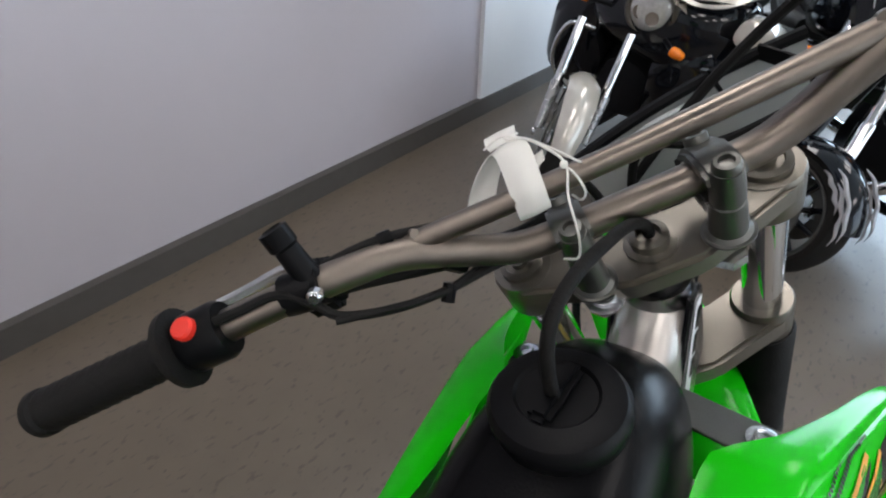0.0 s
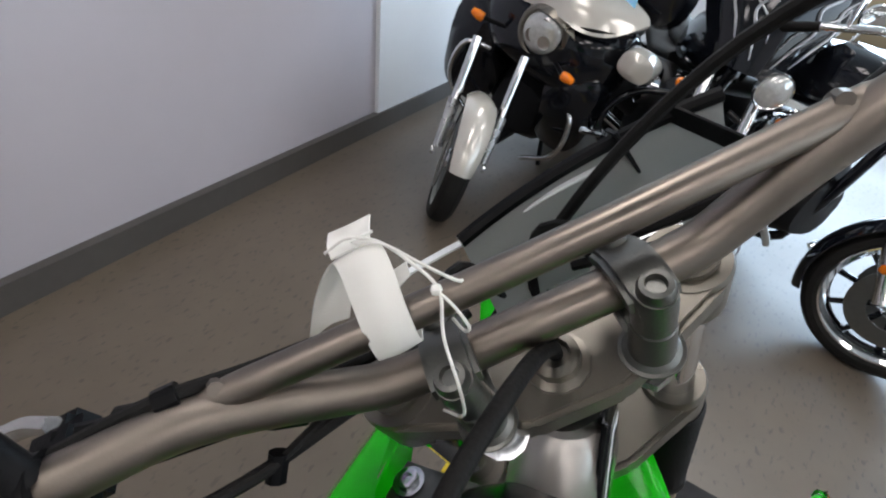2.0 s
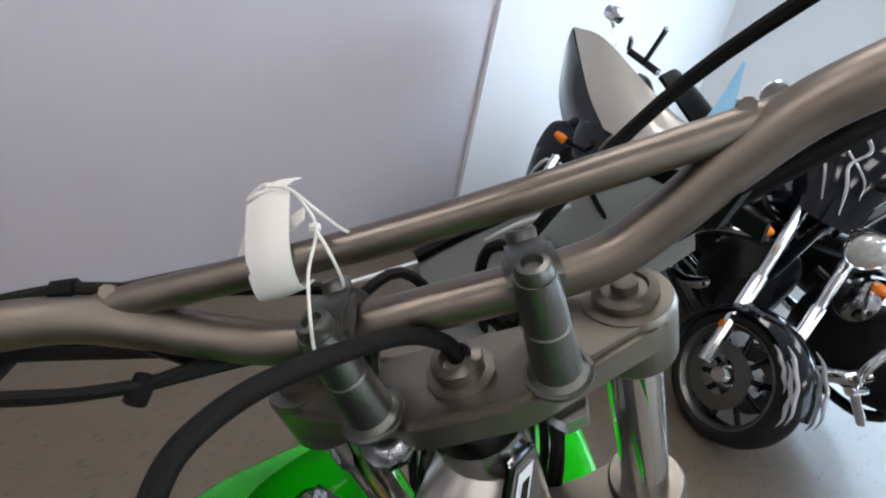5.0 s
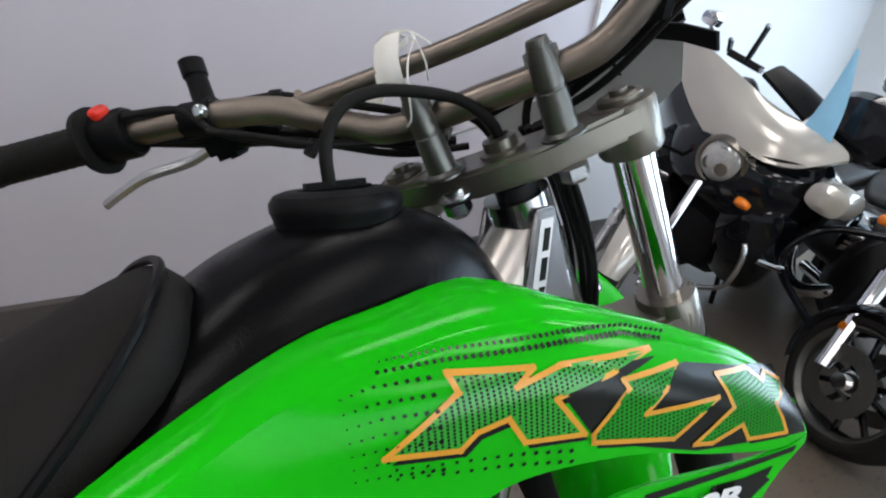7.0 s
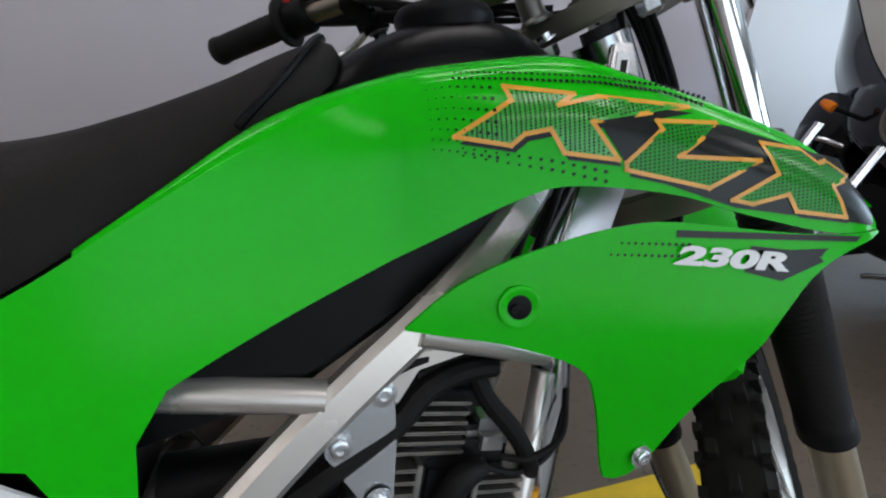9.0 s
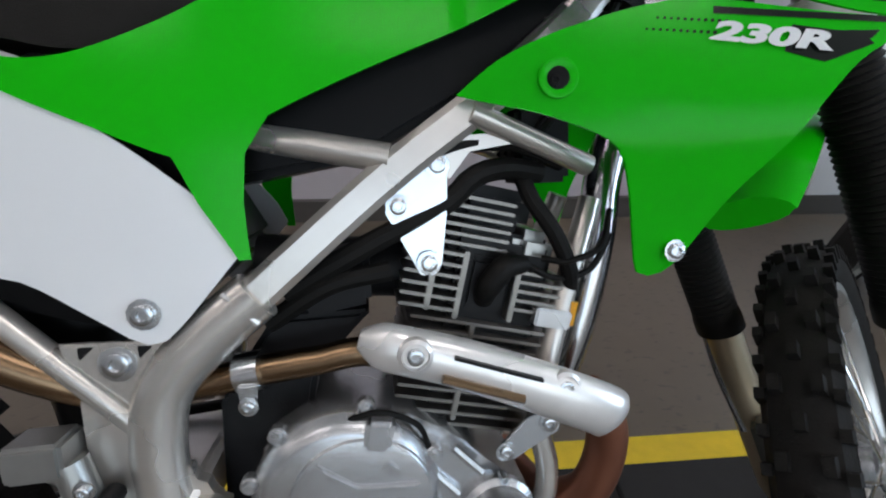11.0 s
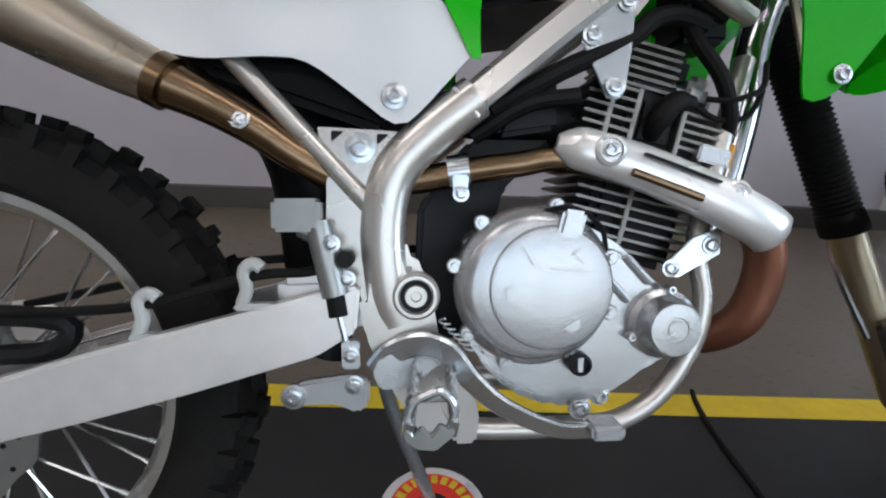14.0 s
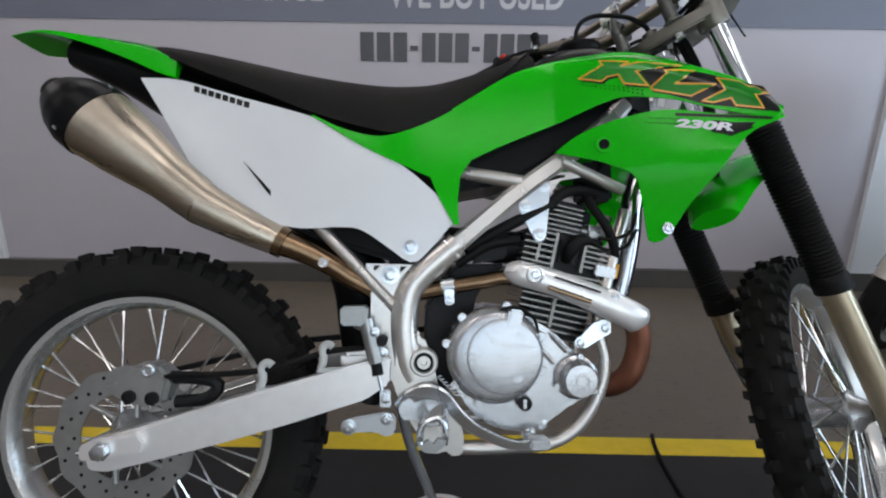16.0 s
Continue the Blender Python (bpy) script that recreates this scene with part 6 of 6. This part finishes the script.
mir = part("mirror", blob([(-0.47, 1.36, 0.02, 0.02), (-0.48, 1.36, 0.045, 0.030), (-0.51, 1.36, 0.055, 0.036), (-0.535, 1.36, 0.04, 0.026)], 16), CHROME, tour, "chrome mirror", pose(0, -0.49, 0))
part("mirror_stem", tube([(-0.50, 0.01, 1.33), (-0.49, 0.06, 1.30), (-0.48, 0.10, 1.26)], 0.008, 12, 10), CHROME, mir)
part("side_case", blob([(-0.36, 1.0, 0.02, 0.03), (-0.38, 1.0, 0.075, 0.055), (-0.46, 0.995, 0.09, 0.065), (-0.56, 0.985, 0.07, 0.05)], 20), SILVERP, tour, "silver leg shield pocket", pose(0, 0.455, -0.01))
for s in (-1, 1):
    part("engine_bar", tube([(-0.46, s * 0.22, 0.66), (-0.40, s * 0.34, 0.63), (-0.42, s * 0.36, 0.42), (-0.50, s * 0.20, 0.24)], 0.013, 24, 12), CHROME, tour)
    part("bar_end", tube([(-0.62, s * 0.10, 1.10), (-0.70, s * 0.24, 1.16), (-0.82, s * 0.36, 1.14)], 0.016, 16, 10), BLACKP, tour)
part("fuel_tank", blob([(-0.80, 0.92, 0.08, 0.06), (-0.90, 0.92, 0.16, 0.12), (-1.08, 0.90, 0.17, 0.13), (-1.26, 0.84, 0.10, 0.08)], 20), BIKEBLK, tour)
part("saddle", blob([(-1.22, 0.80, 0.10, 0.05), (-1.36, 0.78, 0.19, 0.07), (-1.60, 0.84, 0.20, 0.08), (-1.90, 0.90, 0.17, 0.07)], 20), LEATHER, tour)
part("engine", blob([(-0.58, 0.42, 0.14, 0.14), (-0.70, 0.45, 0.22, 0.22), (-1.05, 0.45, 0.23, 0.24), (-1.20, 0.42, 0.16, 0.16)], 16), DARKM, tour)
part("rear_wheel", lathe([(0.20, -0.09), (0.29, -0.09), (0.325, 0), (0.29, 0.09), (0.20, 0.09)], (-1.72, 0, 0.325), (0, 1, 0), 36), TYREM, tour)
part("frame_cradle", rod((-0.50, 0, 0.24), (-1.72, 0, 0.30), 0.05, 10), DARKM, tour)
part("side_stand", rod((-0.85, 0.16, 0.22), (-0.80, 0.30, -0.075), 0.014, 10), BLACKP, tour)


def cruiser(m, label, flames, turn, rim, r=0.30):
    b = thing("cruiser_motorcycle", label, "motorcycle", m, "cruiser motorcycles")
    road_wheel(b, 0, 0, r, 0.13, pose(0, 0, r, 0, 0, turn), 10, rim)
    f = arc_fender(b, pose(0, 0, r, 0, 0, turn), r + 0.035, 0.085, 20 if flames else 80, 205, BIKEBLK)
    if flames:
        for s in (-1, 1):
            for k, (a0, a1, o) in enumerate(((70, 15, 0.0), (60, 10, -0.02), (75, 35, -0.04))):
                part("flame", tube([((r + 0.022 + o + 0.006 * (i % 2)) * math.cos(radians(a0 + (a1 - a0) * i / 6)), s * 0.074, (r + 0.022 + o + 0.006 * (i % 2)) * math.sin(radians(a0 + (a1 - a0) * i / 6))) for i in range(7)], [0.002, 0.007, 0.009, 0.007, 0.009, 0.005, 0.001], 30, 6), FLAME, f)
    fork_pair(b, 0.115, (-0.34, 0.90), (0.0, r), 0.029, CHROME)
    for s in (-1, 1):
        part("reflector", block(-0.075, -0.045, s * 0.146 - 0.004, s * 0.146 + 0.004, 0.40, 0.43, 0.004), ORANGE, b)
        part("turn_signal", blob([(-0.15, 0.78, 0.008, 0.008), (-0.17, 0.78, 0.035, 0.020), (-0.21, 0.78, 0.028, 0.018)], 12), ORANGE, b, "amber turn signal", pose(0, s * 0.22, 0))
        part("engine_guard", tube([(-0.42, s * 0.10, 0.70), (-0.40, s * 0.33, 0.62), (-0.40, s * 0.38, 0.42), (-0.46, s * 0.14, 0.22)], 0.016, 30, 12), BIKEBLK if flames else CHROME, b)
        part("highway_peg", rod((-0.38, s * 0.36, 0.40), (-0.34, s * 0.46, 0.40), 0.016, 10), CHROME, b)
        part("bar_half", tube([(-0.42, 0, 1.02), (-0.42, s * 0.10, 1.04), (-0.46, s * 0.26, 1.08), (-0.62, s * 0.40, 1.04), (-0.74, s * 0.44, 1.00)], 0.013, 30, 12), CHROME, b)
        part("grip", rod((-0.64, s * 0.41, 1.035), (-0.76, s * 0.445, 0.995), 0.018, 14), RUBBER, b)
        mm = part("mirror", lathe([(0.0, -0.012), (0.05, -0.010), (0.055, 0), (0.05, 0.006), (0, 0.006)], (-0.56, s * 0.42, 1.20), (-1, 0, 0.1), 24), CHROME, b)
        part("mirror_stem", rod((-0.56, s * 0.40, 1.06), (-0.555, s * 0.42, 1.18), 0.006, 8), CHROME, mm)
        part("exhaust_pipe", tube([(-0.55, s * 0.10, 0.40), (-0.62, s * 0.20, 0.30), (-0.9, s * 0.26, 0.24), (-1.7, s * 0.28, 0.26)], 0.032, 24, 14), CHROME, b)
        part("saddlebag", blob([(-1.75, 0.52, 0.05, 0.10), (-1.68, 0.52, 0.10, 0.16), (-1.36, 0.52, 0.11, 0.17), (-1.20, 0.50, 0.06, 0.10)], 16), LEATHER, b, "", pose(0, s * 0.30, 0))
    hx, hy, hr = (-0.20, 0.10, 0.068) if flames else (-0.22, 0.0, 0.095)
    hl = part("headlight", lathe([(0.0, -1.5 * hr), (0.6 * hr, -1.3 * hr), (0.95 * hr, -0.6 * hr), (1.08 * hr, 0.0), (1.02 * hr, 0.012), (0.92 * hr, 0.008), (0.6 * hr, -0.02), (0, -0.03)], (hx, hy, 0.875), (1, 0, -0.05), 28), CHROME, b)
    part("lens", lathe([(0.94 * hr, 0.010), (0.74 * hr, 0.018), (0.42 * hr, 0.024), (0, 0.026)], (hx, hy, 0.875), (1, 0, -0.05), 24), LAMPG, hl)
    part("fuel_tank", blob([(-0.46, 0.88, 0.05, 0.04), (-0.54, 0.88, 0.13, 0.11), (-0.75, 0.88, 0.17, 0.14), (-0.95, 0.83, 0.12, 0.09), (-1.05, 0.80, 0.05, 0.05)], 20), BIKEBLK, b)
    part("saddle", blob([(-1.0, 0.72, 0.10, 0.04), (-1.15, 0.70, 0.18, 0.06), (-1.35, 0.74, 0.19, 0.07), (-1.70, 0.80, 0.13, 0.06)], 18), LEATHER, b)
    part("engine", blob([(-0.46, 0.40, 0.10, 0.12), (-0.56, 0.46, 0.16, 0.22), (-0.90, 0.46, 0.17, 0.24), (-1.02, 0.40, 0.12, 0.14)], 16), DARKM, b)
    for a in (-24, 24):
        for k in range(9):
            part("cooling_fin", lathe([(0.085, 0.10 + k * 0.018), (0.085, 0.107 + k * 0.018)], (-0.74, 0, 0.46), (math.sin(radians(-a)), 0, math.cos(radians(a))), 20), CHROME, b)
    part("air_cleaner", lathe([(0.10, 0), (0.10, 0.05), (0.08, 0.065), (0, 0.068)], (-0.74, -0.16, 0.60), (0, -1, 0), 28), CHROME, b)
    part("frame_tube", tube([(-0.40, 0, 0.86), (-0.48, 0, 0.40), (-0.60, 0, 0.18), (-1.2, 0, 0.18), (-1.58, 0, 0.30)], 0.024, 30, 10), BIKEBLK, b)
    part("rear_wheel", lathe([(0.20, -0.09), (0.28, -0.09), (0.31, 0), (0.28, 0.09), (0.20, 0.09)], (-1.60, 0, 0.31), (0, 1, 0), 36), TYREM, b)
    arc_fender(b, pose(-1.60, 0, 0.31), 0.35, 0.11, 20, 200, BIKEBLK, "rear_fender")
    return b


cr = cruiser(pose(2.87, 0.13, 0, -12, 0, 200), "black cruiser motorcycle with silver flames and a tall black fairing", True, 36, CLAMP, 0.265)
SHIELD = [
    [(-0.36, -0.17, 0.91), (-0.26, -0.12, 0.89), (-0.22, 0.0, 0.89), (-0.26, 0.12, 0.89), (-0.36, 0.17, 0.91)],
    [(-0.43, -0.25, 1.04), (-0.30, -0.18, 1.04), (-0.24, 0.0, 1.04), (-0.30, 0.18, 1.04), (-0.43, 0.25, 1.04)],
    [(-0.46, -0.31, 1.16), (-0.34, -0.21, 1.18), (-0.28, 0.0, 1.19), (-0.34, 0.21, 1.18), (-0.46, 0.31, 1.16)],
    [(-0.50, -0.325, 1.28), (-0.41, -0.22, 1.32), (-0.36, 0.0, 1.33), (-0.41, 0.22, 1.32), (-0.50, 0.325, 1.28)],
]
shield = part("fork_fairing", shell(SHIELD, 24, 20, 0.03), BIKEBLK, cr, "gloss black fairing with silver flames", None, 60)
SNET = grid_spline(SHIELD, 24, 20)
for s in (-1, 1):
    for k, line_ in enumerate((((2, 14), (6, 15), (9, 16), (12, 15), (15, 17), (18, 16)), ((3, 17), (7, 18), (10, 19), (13, 18), (16, 20)), ((5, 13), (8, 14), (12, 17.6), (14, 19), (12, 20)))):
        pts_ = []
        for r, c in line_:
            c = c if s > 0 else 24 - c
            q = SNET[min(20, int(r))][min(24, int(round(c)))]
            pts_.append((q.x + 0.004, q.y, q.z))
        part("flame_line", tube(pts_, [0.002] + [0.0065 - 0.001 * k] * (len(pts_) - 2) + [0.002], 40, 8), FLAME, shield)
part("price_sticker", shell([[(-0.335, -0.12, 1.36), (-0.330, -0.03, 1.37)], [(-0.365, -0.11, 1.44), (-0.360, -0.02, 1.45)]], 6, 4, 0.002), YELLOW, shield, "orange and yellow price sticker")
part("sticker_bars", shell([[(-0.338, -0.105, 1.385), (-0.333, -0.045, 1.392)], [(-0.350, -0.10, 1.415), (-0.345, -0.04, 1.422)]], 6, 2, 0.002), RED, shield)
cruiser(pose(2.88, -0.74, 0, -8, 0, 226), "black cruiser motorcycle with chrome forks and a chrome rim", False, 26, CHROME)
